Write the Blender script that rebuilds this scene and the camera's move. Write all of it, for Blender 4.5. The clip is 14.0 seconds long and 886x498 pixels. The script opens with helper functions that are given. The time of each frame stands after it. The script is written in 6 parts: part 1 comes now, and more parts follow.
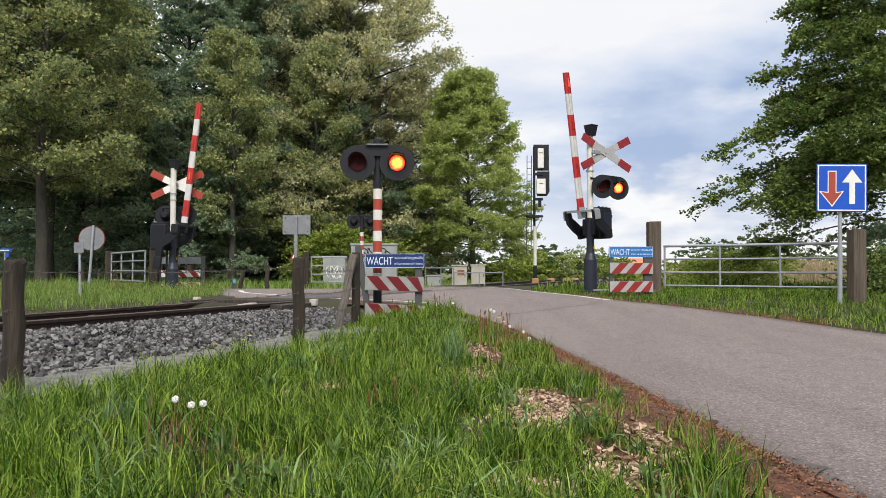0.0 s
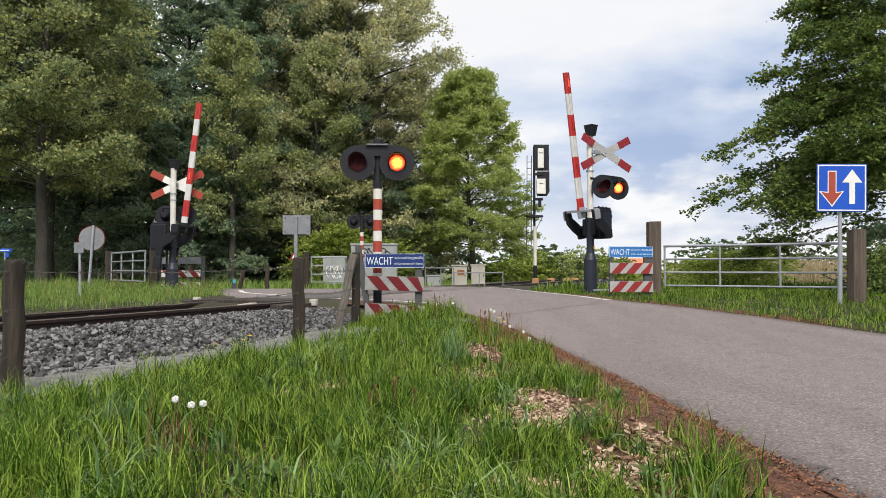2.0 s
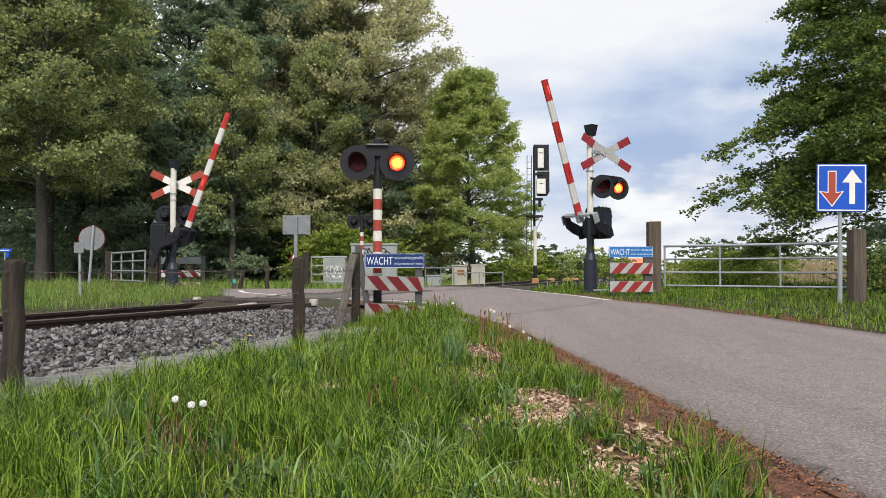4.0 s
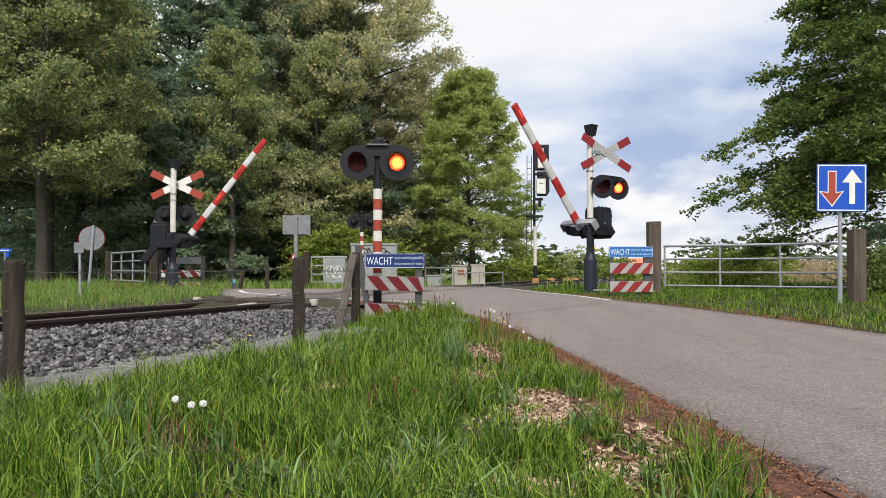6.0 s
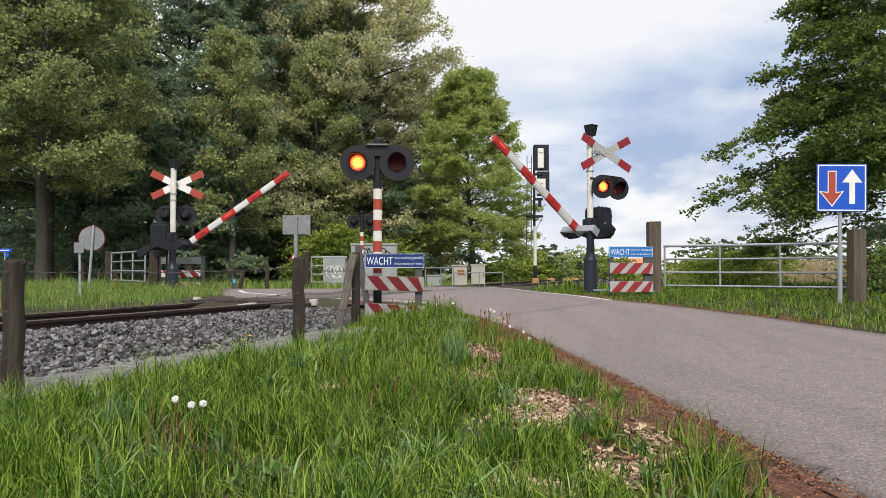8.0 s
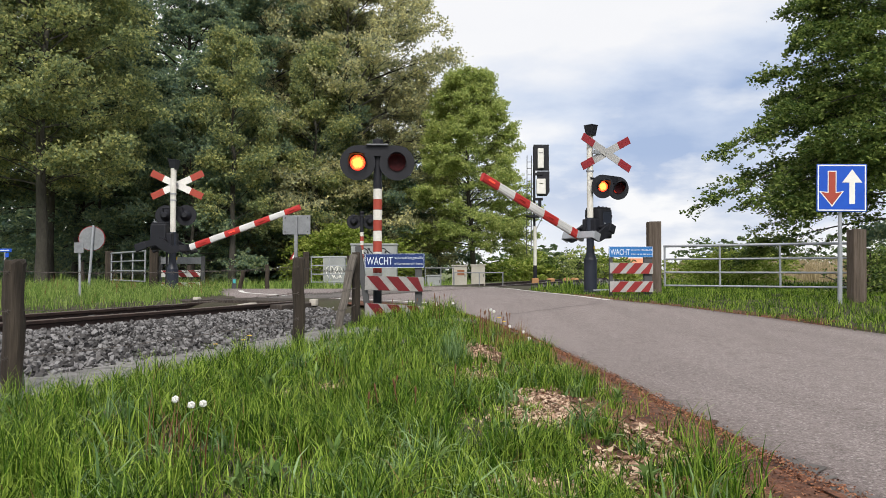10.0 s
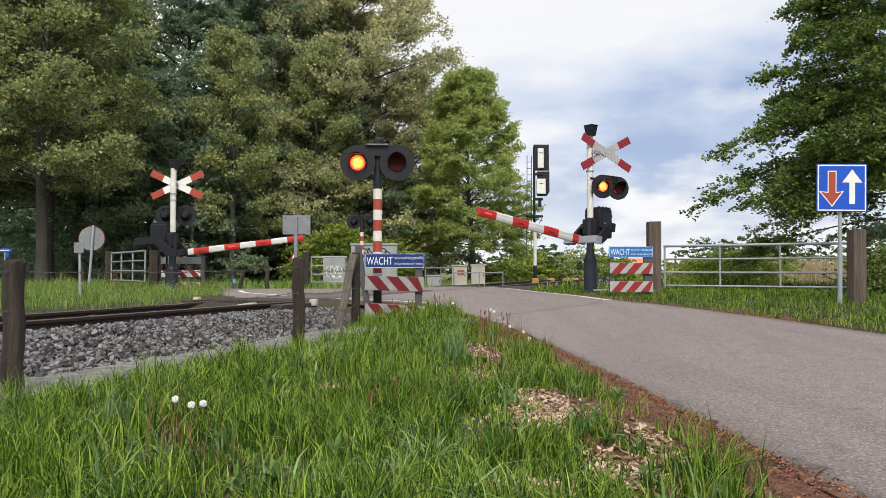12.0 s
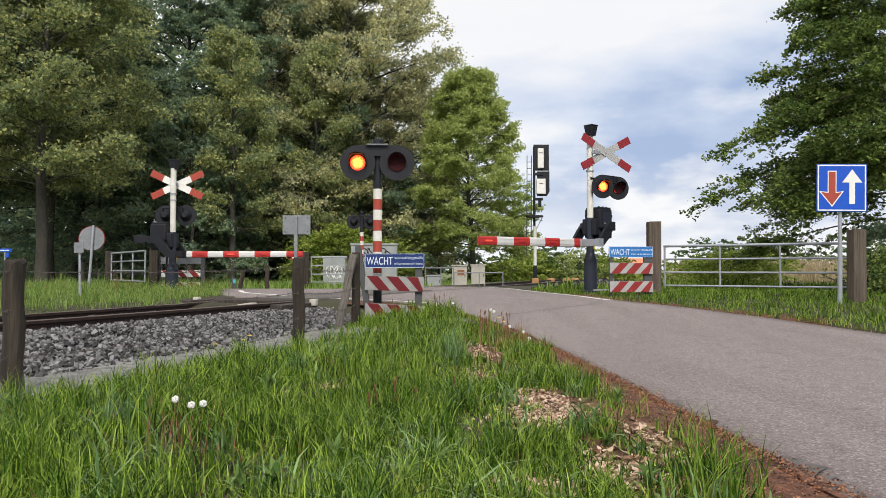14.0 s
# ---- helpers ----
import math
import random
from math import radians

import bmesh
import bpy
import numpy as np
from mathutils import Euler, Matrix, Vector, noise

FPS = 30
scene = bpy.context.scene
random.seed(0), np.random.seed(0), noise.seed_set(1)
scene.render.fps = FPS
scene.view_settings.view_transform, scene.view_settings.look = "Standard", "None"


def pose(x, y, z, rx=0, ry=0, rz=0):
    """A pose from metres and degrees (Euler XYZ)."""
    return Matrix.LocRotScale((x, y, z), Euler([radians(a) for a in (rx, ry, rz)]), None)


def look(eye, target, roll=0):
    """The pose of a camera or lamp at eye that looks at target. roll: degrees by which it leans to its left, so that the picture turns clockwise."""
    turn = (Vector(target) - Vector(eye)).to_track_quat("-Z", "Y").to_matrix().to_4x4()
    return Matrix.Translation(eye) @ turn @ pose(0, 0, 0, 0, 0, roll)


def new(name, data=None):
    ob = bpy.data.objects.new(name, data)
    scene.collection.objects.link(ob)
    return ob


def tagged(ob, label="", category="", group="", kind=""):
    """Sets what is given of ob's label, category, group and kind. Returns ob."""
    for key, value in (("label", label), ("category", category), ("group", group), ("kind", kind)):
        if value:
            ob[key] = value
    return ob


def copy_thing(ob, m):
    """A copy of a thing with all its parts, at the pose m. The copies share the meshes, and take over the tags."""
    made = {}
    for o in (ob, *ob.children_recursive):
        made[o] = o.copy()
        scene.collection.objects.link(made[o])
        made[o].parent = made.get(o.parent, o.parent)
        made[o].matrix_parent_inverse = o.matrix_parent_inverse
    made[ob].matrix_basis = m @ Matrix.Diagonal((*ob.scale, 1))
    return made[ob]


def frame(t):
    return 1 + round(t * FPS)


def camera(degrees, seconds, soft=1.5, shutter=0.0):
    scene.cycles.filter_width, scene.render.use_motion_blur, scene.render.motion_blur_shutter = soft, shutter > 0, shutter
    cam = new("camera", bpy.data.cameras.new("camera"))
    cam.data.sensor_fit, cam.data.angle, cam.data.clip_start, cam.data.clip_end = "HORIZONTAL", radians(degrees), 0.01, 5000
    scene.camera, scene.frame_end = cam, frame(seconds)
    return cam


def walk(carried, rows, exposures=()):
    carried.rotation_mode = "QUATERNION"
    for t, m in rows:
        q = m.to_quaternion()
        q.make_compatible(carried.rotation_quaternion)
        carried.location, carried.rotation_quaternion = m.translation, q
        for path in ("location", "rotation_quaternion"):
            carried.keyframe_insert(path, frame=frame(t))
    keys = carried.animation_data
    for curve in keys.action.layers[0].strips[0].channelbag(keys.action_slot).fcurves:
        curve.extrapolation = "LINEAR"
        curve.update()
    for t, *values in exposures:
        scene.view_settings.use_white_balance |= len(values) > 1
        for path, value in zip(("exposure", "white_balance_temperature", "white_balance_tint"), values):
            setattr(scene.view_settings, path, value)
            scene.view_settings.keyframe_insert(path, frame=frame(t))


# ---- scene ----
cam = camera(62, 14.0, soft=0.8)
walk(cam, [(0.0, pose(0, 0, 0.5, 91.62, 0, 0)), (14.0, pose(0, 0, 0.5, 91.62, 0, 0))], exposures=[(0.0, 0.0), (14.0, 0.0)])

# ---- light: a bright overcast sky with a soft sun ----
world = bpy.data.worlds.new("overcast_sky")
scene.world = world
world.use_nodes = True
wn, wl = world.node_tree.nodes, world.node_tree.links
wn.clear()
w_out = wn.new("ShaderNodeOutputWorld")
w_bg = wn.new("ShaderNodeBackground")
w_sky = wn.new("ShaderNodeTexSky")
w_sky.sky_type = "NISHITA"
w_sky.sun_disc = False
w_sky.sun_elevation, w_sky.sun_rotation = radians(46), radians(177)
w_sky.air_density, w_sky.dust_density = 1.0, 2.0
w_co = wn.new("ShaderNodeTexCoord")
w_map = wn.new("ShaderNodeMapping")
w_map.inputs["Scale"].default_value = (1.0, 1.0, 2.6)
w_map.inputs["Location"].default_value = (0.35, 0.1, 0.32)
w_n1 = wn.new("ShaderNodeTexNoise")
w_n1.inputs["Scale"].default_value, w_n1.inputs["Detail"].default_value = 2.1, 8.0
w_n1.inputs["Roughness"].default_value, w_n1.inputs["Distortion"].default_value = 0.50, 0.15
w_ramp = wn.new("ShaderNodeValToRGB")
w_ramp.color_ramp.elements[0].position, w_ramp.color_ramp.elements[0].color = 0.36, (0.42, 0.53, 0.76, 1)
w_ramp.color_ramp.elements[1].position, w_ramp.color_ramp.elements[1].color = 0.58, (0.98, 0.98, 1.0, 1)
e_mid = w_ramp.color_ramp.elements.new(0.46)
e_mid.color = (0.70, 0.775, 0.92, 1)
w_mul = wn.new("ShaderNodeMix")
w_mul.data_type = "RGBA"
w_mul.inputs[0].default_value = 0.93
w_scale = wn.new("ShaderNodeVectorMath")
w_scale.operation = "SCALE"
w_scale.inputs["Scale"].default_value = 0.10
w_bg.inputs["Strength"].default_value = 1.0
wl.new(w_co.outputs["Generated"], w_map.inputs["Vector"])
wl.new(w_map.outputs[0], w_n1.inputs["Vector"])
wl.new(w_sky.outputs[0], w_scale.inputs[0])
wl.new(w_scale.outputs[0], w_mul.inputs[6])
wl.new(w_ramp.outputs["Color"], w_mul.inputs[7])
w_sep = wn.new("ShaderNodeSeparateXYZ")
w_band = wn.new("ShaderNodeMapRange")
w_band.inputs["From Min"].default_value, w_band.inputs["From Max"].default_value = 0.03, 0.15
w_band.inputs["To Min"].default_value, w_band.inputs["To Max"].default_value = 0.6, 0.0
w_haze = wn.new("ShaderNodeMix")
w_haze.data_type = "RGBA"
w_haze.inputs[7].default_value = (0.98, 0.985, 1.0, 1)
w_high = wn.new("ShaderNodeMapRange")
w_high.inputs["From Min"].default_value, w_high.inputs["From Max"].default_value = 0.17, 0.34
w_high.inputs["To Min"].default_value, w_high.inputs["To Max"].default_value = -0.03, 0.10
w_add = wn.new("ShaderNodeMath")
w_add.operation = "ADD"
wl.new(w_co.outputs["Generated"], w_sep.inputs[0])
wl.new(w_sep.outputs["Z"], w_band.inputs["Value"])
wl.new(w_sep.outputs["Z"], w_high.inputs["Value"])
wl.new(w_n1.outputs["Fac"], w_add.inputs[0])
wl.new(w_high.outputs[0], w_add.inputs[1])
wl.new(w_add.outputs[0], w_ramp.inputs["Fac"])
wl.new(w_band.outputs[0], w_haze.inputs[0])
wl.new(w_mul.outputs[2], w_haze.inputs[6])
w_puff = wn.new("ShaderNodeTexNoise")
w_puff.inputs["Scale"].default_value, w_puff.inputs["Detail"].default_value = 5.5, 9.0
w_puff.inputs["Roughness"].default_value = 0.52
w_heap = wn.new("ShaderNodeMapRange")
w_heap.inputs["From Min"].default_value, w_heap.inputs["From Max"].default_value = 0.47, 0.60
w_low = wn.new("ShaderNodeMapRange")
w_low.inputs["From Min"].default_value, w_low.inputs["From Max"].default_value = 0.10, 0.30
w_low.inputs["To Min"].default_value, w_low.inputs["To Max"].default_value = 0.9, 0.15
w_both = wn.new("ShaderNodeMath")
w_both.operation = "MULTIPLY"
w_white = wn.new("ShaderNodeMix")
w_white.data_type = "RGBA"
w_white.inputs[7].default_value = (1.0, 1.0, 1.0, 1)
wl.new(w_map.outputs[0], w_puff.inputs["Vector"])
wl.new(w_puff.outputs["Fac"], w_heap.inputs["Value"])
wl.new(w_sep.outputs["Z"], w_low.inputs["Value"])
wl.new(w_heap.outputs[0], w_both.inputs[0])
wl.new(w_low.outputs[0], w_both.inputs[1])
wl.new(w_both.outputs[0], w_white.inputs[0])
wl.new(w_haze.outputs[2], w_white.inputs[6])
wl.new(w_white.outputs[2], w_bg.inputs["Color"])
wl.new(w_bg.outputs[0], w_out.inputs["Surface"])

sun_data = bpy.data.lights.new("sun", "SUN")
sun_data.energy, sun_data.angle, sun_data.color = 3.8, radians(24), (1.0, 0.95, 0.87)
sun = new("sun", sun_data)
sun.matrix_world = look((0.5, -8.4, 8.9), (0, 0, 0))


# ---- materials ----
def material(name, colors, scale=6.0, rough=0.8, bump=0.2, metal=0.0, fine=60.0, mix=0.35, per="", stretch=(1, 1, 1), spec=0.4):
    """Colour from two scales of noise between the given colours, with a fine relief."""
    m = bpy.data.materials.new(name)
    m.use_nodes = True
    nt = m.node_tree
    n, l = nt.nodes, nt.links
    bsdf = n["Principled BSDF"]
    co = n.new("ShaderNodeTexCoord")
    mp = n.new("ShaderNodeMapping")
    mp.inputs["Scale"].default_value = stretch
    l.new(co.outputs["Object"], mp.inputs["Vector"])
    a = n.new("ShaderNodeTexNoise")
    a.inputs["Scale"].default_value, a.inputs["Detail"].default_value = scale, 6.0
    b = n.new("ShaderNodeTexNoise")
    b.inputs["Scale"].default_value, b.inputs["Detail"].default_value = fine, 4.0
    l.new(mp.outputs[0], a.inputs["Vector"])
    l.new(mp.outputs[0], b.inputs["Vector"])
    mx = n.new("ShaderNodeMix")
    mx.inputs[0].default_value = mix
    l.new(a.outputs["Fac"], mx.inputs[2])
    l.new(b.outputs["Fac"], mx.inputs[3])
    fac = mx.outputs[0]
    if per:
        src = n.new("ShaderNodeObjectInfo").outputs["Random"] if per == "object" else n.new("ShaderNodeNewGeometry").outputs["Random Per Island"]
        pm = n.new("ShaderNodeMix")
        pm.inputs[0].default_value = 0.6
        l.new(fac, pm.inputs[2])
        l.new(src, pm.inputs[3])
        fac = pm.outputs[0]
    rp = n.new("ShaderNodeValToRGB")
    els = rp.color_ramp.elements
    lo, hi = (0.3, 0.7) if not per else (0.27, 0.73)
    for i, c in enumerate(colors):
        p = lo + (hi - lo) * i / max(1, len(colors) - 1)
        e = els[i] if i < 2 else els.new(p)
        e.position, e.color = p, (*c, 1)
    if len(colors) == 1:
        els[1].color = (*[v * 0.8 for v in colors[0]], 1)
    l.new(fac, rp.inputs["Fac"])
    l.new(rp.outputs["Color"], bsdf.inputs["Base Color"])
    bsdf.inputs["Roughness"].default_value, bsdf.inputs["Metallic"].default_value = rough, metal
    bsdf.inputs["Specular IOR Level"].default_value = spec
    if bump:
        bp = n.new("ShaderNodeBump")
        bp.inputs["Strength"].default_value, bp.inputs["Distance"].default_value = bump, 0.01
        l.new(b.outputs["Fac"], bp.inputs["Height"])
        l.new(bp.outputs[0], bsdf.inputs["Normal"])
    return m


def leaf_material(name, colors, through_light=0.35, rough=0.5, scale=0.25):
    """Leaves: colour by leaf and by bough, letting part of the light through."""
    m = material(name, colors, scale=scale, rough=rough, bump=0, fine=1.3, mix=0.4, per="island", spec=0.1)
    [q for q in m.node_tree.nodes if q.type == "MIX"][1].inputs[0].default_value = 0.42
    n, l = m.node_tree.nodes, m.node_tree.links
    bsdf = n["Principled BSDF"]
    tr = n.new("ShaderNodeBsdfTranslucent")
    ms = n.new("ShaderNodeMixShader")
    ms.inputs[0].default_value = through_light
    l.new(bsdf.inputs["Base Color"].links[0].from_socket, tr.inputs["Color"])
    l.new(bsdf.outputs[0], ms.inputs[1])
    l.new(tr.outputs[0], ms.inputs[2])
    l.new(ms.outputs[0], n["Material Output"].inputs["Surface"])
    return m


def glow(name, rim, core, strength):
    """A lit signal lens: hot in the middle, red towards its rim."""
    m = bpy.data.materials.new(name)
    m.use_nodes = True
    n, l = m.node_tree.nodes, m.node_tree.links
    bsdf = n["Principled BSDF"]
    co = n.new("ShaderNodeTexCoord")
    ln = n.new("ShaderNodeVectorMath")
    ln.operation = "LENGTH"
    l.new(co.outputs["Object"], ln.inputs[0])
    vo = n.new("ShaderNodeTexVoronoi")
    vo.inputs["Scale"].default_value = 58.0
    l.new(co.outputs["Object"], vo.inputs["Vector"])
    ad = n.new("ShaderNodeMath")
    ad.operation = "MULTIPLY_ADD"
    ad.inputs[1].default_value = 0.035
    l.new(vo.outputs["Distance"], ad.inputs[0])
    l.new(ln.outputs["Value"], ad.inputs[2])
    rp = n.new("ShaderNodeValToRGB")
    rp.color_ramp.elements[0].position, rp.color_ramp.elements[0].color = 0.075, (*core, 1)
    rp.color_ramp.elements[1].position, rp.color_ramp.elements[1].color = 0.125, (*rim, 1)
    l.new(ad.outputs[0], rp.inputs["Fac"])
    l.new(rp.outputs["Color"], bsdf.inputs["Emission Color"])
    bsdf.inputs["Base Color"].default_value = (0.25, 0.01, 0.01, 1)
    bsdf.inputs["Emission Strength"].default_value = strength
    return m


def asphalt(name):
    """Worn asphalt: fine dark and pale grit, scattered light stones, faint lengthwise wear and stains."""
    m = material(name, [(0.082, 0.067, 0.065), (0.208, 0.176, 0.171), (0.415, 0.358, 0.346)], scale=60.0, rough=0.9, bump=1.0, fine=150.0, mix=0.5)
    n, l = m.node_tree.nodes, m.node_tree.links
    bsdf = n["Principled BSDF"]
    grit = bsdf.inputs["Base Color"].links[0].from_socket
    co = n.new("ShaderNodeTexCoord")

    def noise(scale, detail, stretch, lo, hi, to_lo, to_hi):
        mp, tx, rg = n.new("ShaderNodeMapping"), n.new("ShaderNodeTexNoise"), n.new("ShaderNodeMapRange")
        mp.inputs["Scale"].default_value, mp.inputs["Rotation"].default_value = stretch, (0, 0, 0.25)
        tx.inputs["Scale"].default_value, tx.inputs["Detail"].default_value = scale, detail
        for k, v in (("From Min", lo), ("From Max", hi), ("To Min", to_lo), ("To Max", to_hi)):
            rg.inputs[k].default_value = v
        l.new(co.outputs["Object"], mp.inputs["Vector"])
        l.new(mp.outputs[0], tx.inputs["Vector"])
        l.new(tx.outputs["Fac"], rg.inputs["Value"])
        return rg.outputs[0]

    def tint(colour, fac, kind, other):
        mx = n.new("ShaderNodeMix")
        mx.data_type, mx.blend_type = "RGBA", kind
        l.new(colour, mx.inputs[6])
        if fac is not None:
            l.new(fac, mx.inputs[0])
        if isinstance(other, tuple):
            mx.inputs[7].default_value = other
        return mx.outputs[2]
    c = tint(grit, noise(1.1, 4, (2.2, 0.28, 1), 0.42, 0.66, 0.0, 0.30), "MULTIPLY", (0.62, 0.60, 0.60, 1))
    c = tint(c, noise(6.0, 6, (1, 1, 1), 0.56, 0.72, 0.0, 0.45), "MULTIPLY", (0.60, 0.55, 0.54, 1))
    vo = n.new("ShaderNodeTexVoronoi")
    vo.inputs["Scale"].default_value = 33.0
    l.new(co.outputs["Object"], vo.inputs["Vector"])
    speck = n.new("ShaderNodeMapRange")
    speck.inputs["From Min"].default_value, speck.inputs["From Max"].default_value = 0.15, 0.24
    speck.inputs["To Min"].default_value, speck.inputs["To Max"].default_value = 0.5, 0.0
    l.new(vo.outputs["Distance"], speck.inputs["Value"])
    c = tint(c, speck.outputs[0], "MIX", (0.50, 0.46, 0.44, 1))
    l.new(c, bsdf.inputs["Base Color"])
    return m


M_SOIL = material("soil", [(0.018, 0.016, 0.008), (0.04, 0.034, 0.018), (0.03, 0.04, 0.012)], scale=1.5, fine=25, bump=0.6)
M_MEADOW = material("meadow", [(0.06, 0.09, 0.025), (0.12, 0.15, 0.05), (0.16, 0.15, 0.07)], scale=0.15, fine=4, bump=0.4)
M_ASPHALT = asphalt("asphalt")
M_PATCH = material("tar", [(0.045, 0.040, 0.038), (0.10, 0.09, 0.085), (0.17, 0.155, 0.15)], scale=9, fine=60, rough=0.8)
M_PAINT = material("road_paint", [(0.55, 0.54, 0.52), (0.75, 0.74, 0.72)], scale=4, fine=50)
M_LITTER_SOIL = material("reddish_soil", [(0.018, 0.009, 0.006), (0.080, 0.032, 0.017), (0.211, 0.090, 0.050)], scale=9, fine=60, bump=0.9)
M_BED = material("dark_ballast_bed", [(0.02, 0.018, 0.017), (0.05, 0.046, 0.044)], scale=8, fine=60, bump=0.8)
M_GRAVEL = material("fine_gravel", [(0.07, 0.068, 0.066), (0.16, 0.155, 0.15), (0.30, 0.29, 0.285)], scale=8, fine=70, bump=0.8)
M_STONE = material("ballast_stone", [(0.033, 0.031, 0.032), (0.096, 0.092, 0.093), (0.215, 0.21, 0.214)], scale=10, fine=60, rough=0.9, bump=0.4, per="island")
M_RAIL = material("rusty_rail", [(0.012, 0.007, 0.006), (0.026, 0.014, 0.011), (0.045, 0.024, 0.018)], scale=9, fine=80, rough=0.75, bump=0.3)
M_RAILTOP = material("rail_head", [(0.09, 0.065, 0.055), (0.16, 0.125, 0.11)], scale=5, fine=60, rough=0.45, metal=0.5)
M_CONCRETE = material("concrete", [(0.32, 0.29, 0.25), (0.48, 0.45, 0.40)], scale=4, fine=50, bump=0.4)
M_WOOD = material("weathered_wood", [(0.011, 0.008, 0.005), (0.027, 0.020, 0.014), (0.058, 0.045, 0.032)], scale=7, fine=30, bump=0.8, stretch=(3, 3, 0.25))
M_SLEEPER = material("old_sleeper_wood", [(0.035, 0.026, 0.018), (0.078, 0.059, 0.045), (0.133, 0.108, 0.088)], scale=5, fine=28, bump=0.9, stretch=(3, 3, 0.2))
M_PLANK = material("dark_crossing_timber", [(0.016, 0.012, 0.010), (0.040, 0.031, 0.026), (0.085, 0.068, 0.058)], scale=6, fine=30, bump=0.9, stretch=(3, 0.3, 1))
M_STEEL = material("galvanised_steel", [(0.259, 0.277, 0.304), (0.374, 0.394, 0.426)], scale=6, fine=60, rough=0.5, metal=0.35, bump=0.1)
M_GREYPLATE = material("grey_sign_back", [(0.15, 0.16, 0.175), (0.25, 0.26, 0.275)], scale=14, fine=50, rough=0.55, metal=0.2, bump=0.1)
M_BLACK = material("black_enamel", [(0.007, 0.0075, 0.011), (0.014, 0.015, 0.021)], scale=4, fine=50, rough=0.55, bump=0.08, spec=0.3)
M_NAVY = material("dark_blue_grey_paint", [(0.012, 0.015, 0.026), (0.022, 0.027, 0.042)], scale=4, fine=50, rough=0.45, bump=0.1)
M_DARKPOST = material("dark_grey_plastic", [(0.045, 0.047, 0.05), (0.08, 0.082, 0.085)], scale=5, fine=50, rough=0.6, bump=0.1)
M_WHITE = material("white_paint", [(0.62, 0.61, 0.58), (0.78, 0.77, 0.75)], scale=5, fine=60, rough=0.5, bump=0.05)
M_OFFWHITE = material("weathered_white_paint", [(0.46, 0.45, 0.40), (0.70, 0.69, 0.65)], scale=3, fine=40, rough=0.55, bump=0.05)
M_GREYWHITE = material("grey_reflector", [(0.26, 0.26, 0.265), (0.40, 0.395, 0.39)], scale=5, fine=60, rough=0.5, bump=0.05)
M_RED = material("red_reflector", [(0.180, 0.012, 0.013), (0.266, 0.023, 0.022)], scale=5, fine=60, rough=0.5, bump=0.05)
M_BOOMRED = material("bright_red_sleeve", [(0.33, 0.018, 0.016), (0.45, 0.032, 0.028)], scale=5, fine=60, rough=0.5, bump=0.05)
M_BOOMWHITE = material("grey_white_sleeve", [(0.46, 0.46, 0.46), (0.62, 0.62, 0.61)], scale=4, fine=50, rough=0.5, bump=0.05)
M_DARKRED = material("deep_red_reflector", [(0.17, 0.012, 0.018), (0.26, 0.02, 0.028)], scale=5, fine=60, rough=0.5, bump=0.05)
M_ORANGERED = material("faded_red_reflector", [(0.272, 0.039, 0.024), (0.360, 0.059, 0.036)], scale=5, fine=60, rough=0.5, bump=0.05)
M_BOARDRED = material("dull_red_board_film", [(0.095, 0.008, 0.011), (0.155, 0.014, 0.018)], scale=7, fine=60, rough=0.6, bump=0.05, spec=0.25)
M_BOARDGREY = material("dirty_white_board_film", [(0.20, 0.198, 0.195), (0.32, 0.315, 0.305)], scale=7, fine=50, rough=0.6, bump=0.05, spec=0.25)
M_GREYWOOD = material("bleached_grey_wood", [(0.055, 0.048, 0.042), (0.13, 0.115, 0.10), (0.24, 0.215, 0.19)], scale=8, fine=34, bump=0.9, stretch=(3, 3, 0.2))
M_BLUE = material("dark_blue_sign", [(0.008, 0.025, 0.12), (0.013, 0.038, 0.16)], scale=5, fine=60, rough=0.4, bump=0.02)
M_LIGHTBLUE = material("faded_blue_sign", [(0.012, 0.12, 0.38), (0.025, 0.17, 0.46)], scale=5, fine=60, rough=0.4, bump=0.02)
M_TRAFFICBLUE = material("traffic_blue", [(0.006, 0.06, 0.42), (0.010, 0.085, 0.50)], scale=5, fine=60, rough=0.35, bump=0.02)
M_LETTER = material("white_lettering", [(0.60, 0.64, 0.70), (0.70, 0.74, 0.80)], scale=5, fine=60, bump=0)
M_CABINET = material("grey_cabinet", [(0.22, 0.235, 0.235), (0.31, 0.325, 0.325)], scale=3, fine=40, rough=0.5, bump=0.05)
M_BEIGE = material("beige_cabinet", [(0.30, 0.285, 0.24), (0.42, 0.40, 0.35)], scale=3, fine=40, rough=0.6, bump=0.05)
M_RUST = material("rust", [(0.16, 0.06, 0.03), (0.28, 0.12, 0.06)], scale=9, fine=60, bump=0.3)
M_GRAFFITI = material("black_spray_paint", [(0.02, 0.02, 0.022), (0.04, 0.04, 0.045)], bump=0)
M_BARK = material("beech_bark", [(0.02, 0.018, 0.015), (0.046, 0.042, 0.034), (0.075, 0.07, 0.055)], scale=3, fine=20, bump=0.8, stretch=(1, 1, 0.4))
M_WIRE = material("old_wire", [(0.07, 0.06, 0.055), (0.14, 0.12, 0.11)], scale=20, fine=60, rough=0.7, metal=0.4, bump=0)
M_LENS_DARK = material("unlit_red_lens", [(0.022, 0.002, 0.003), (0.05, 0.003, 0.005)], scale=20, fine=120, rough=0.55, bump=0.2, spec=0.15)
M_LENS_LIT = glow("lit_red_lens", (1.0, 0.03, 0.01), (1.0, 0.52, 0.085), 2.2)
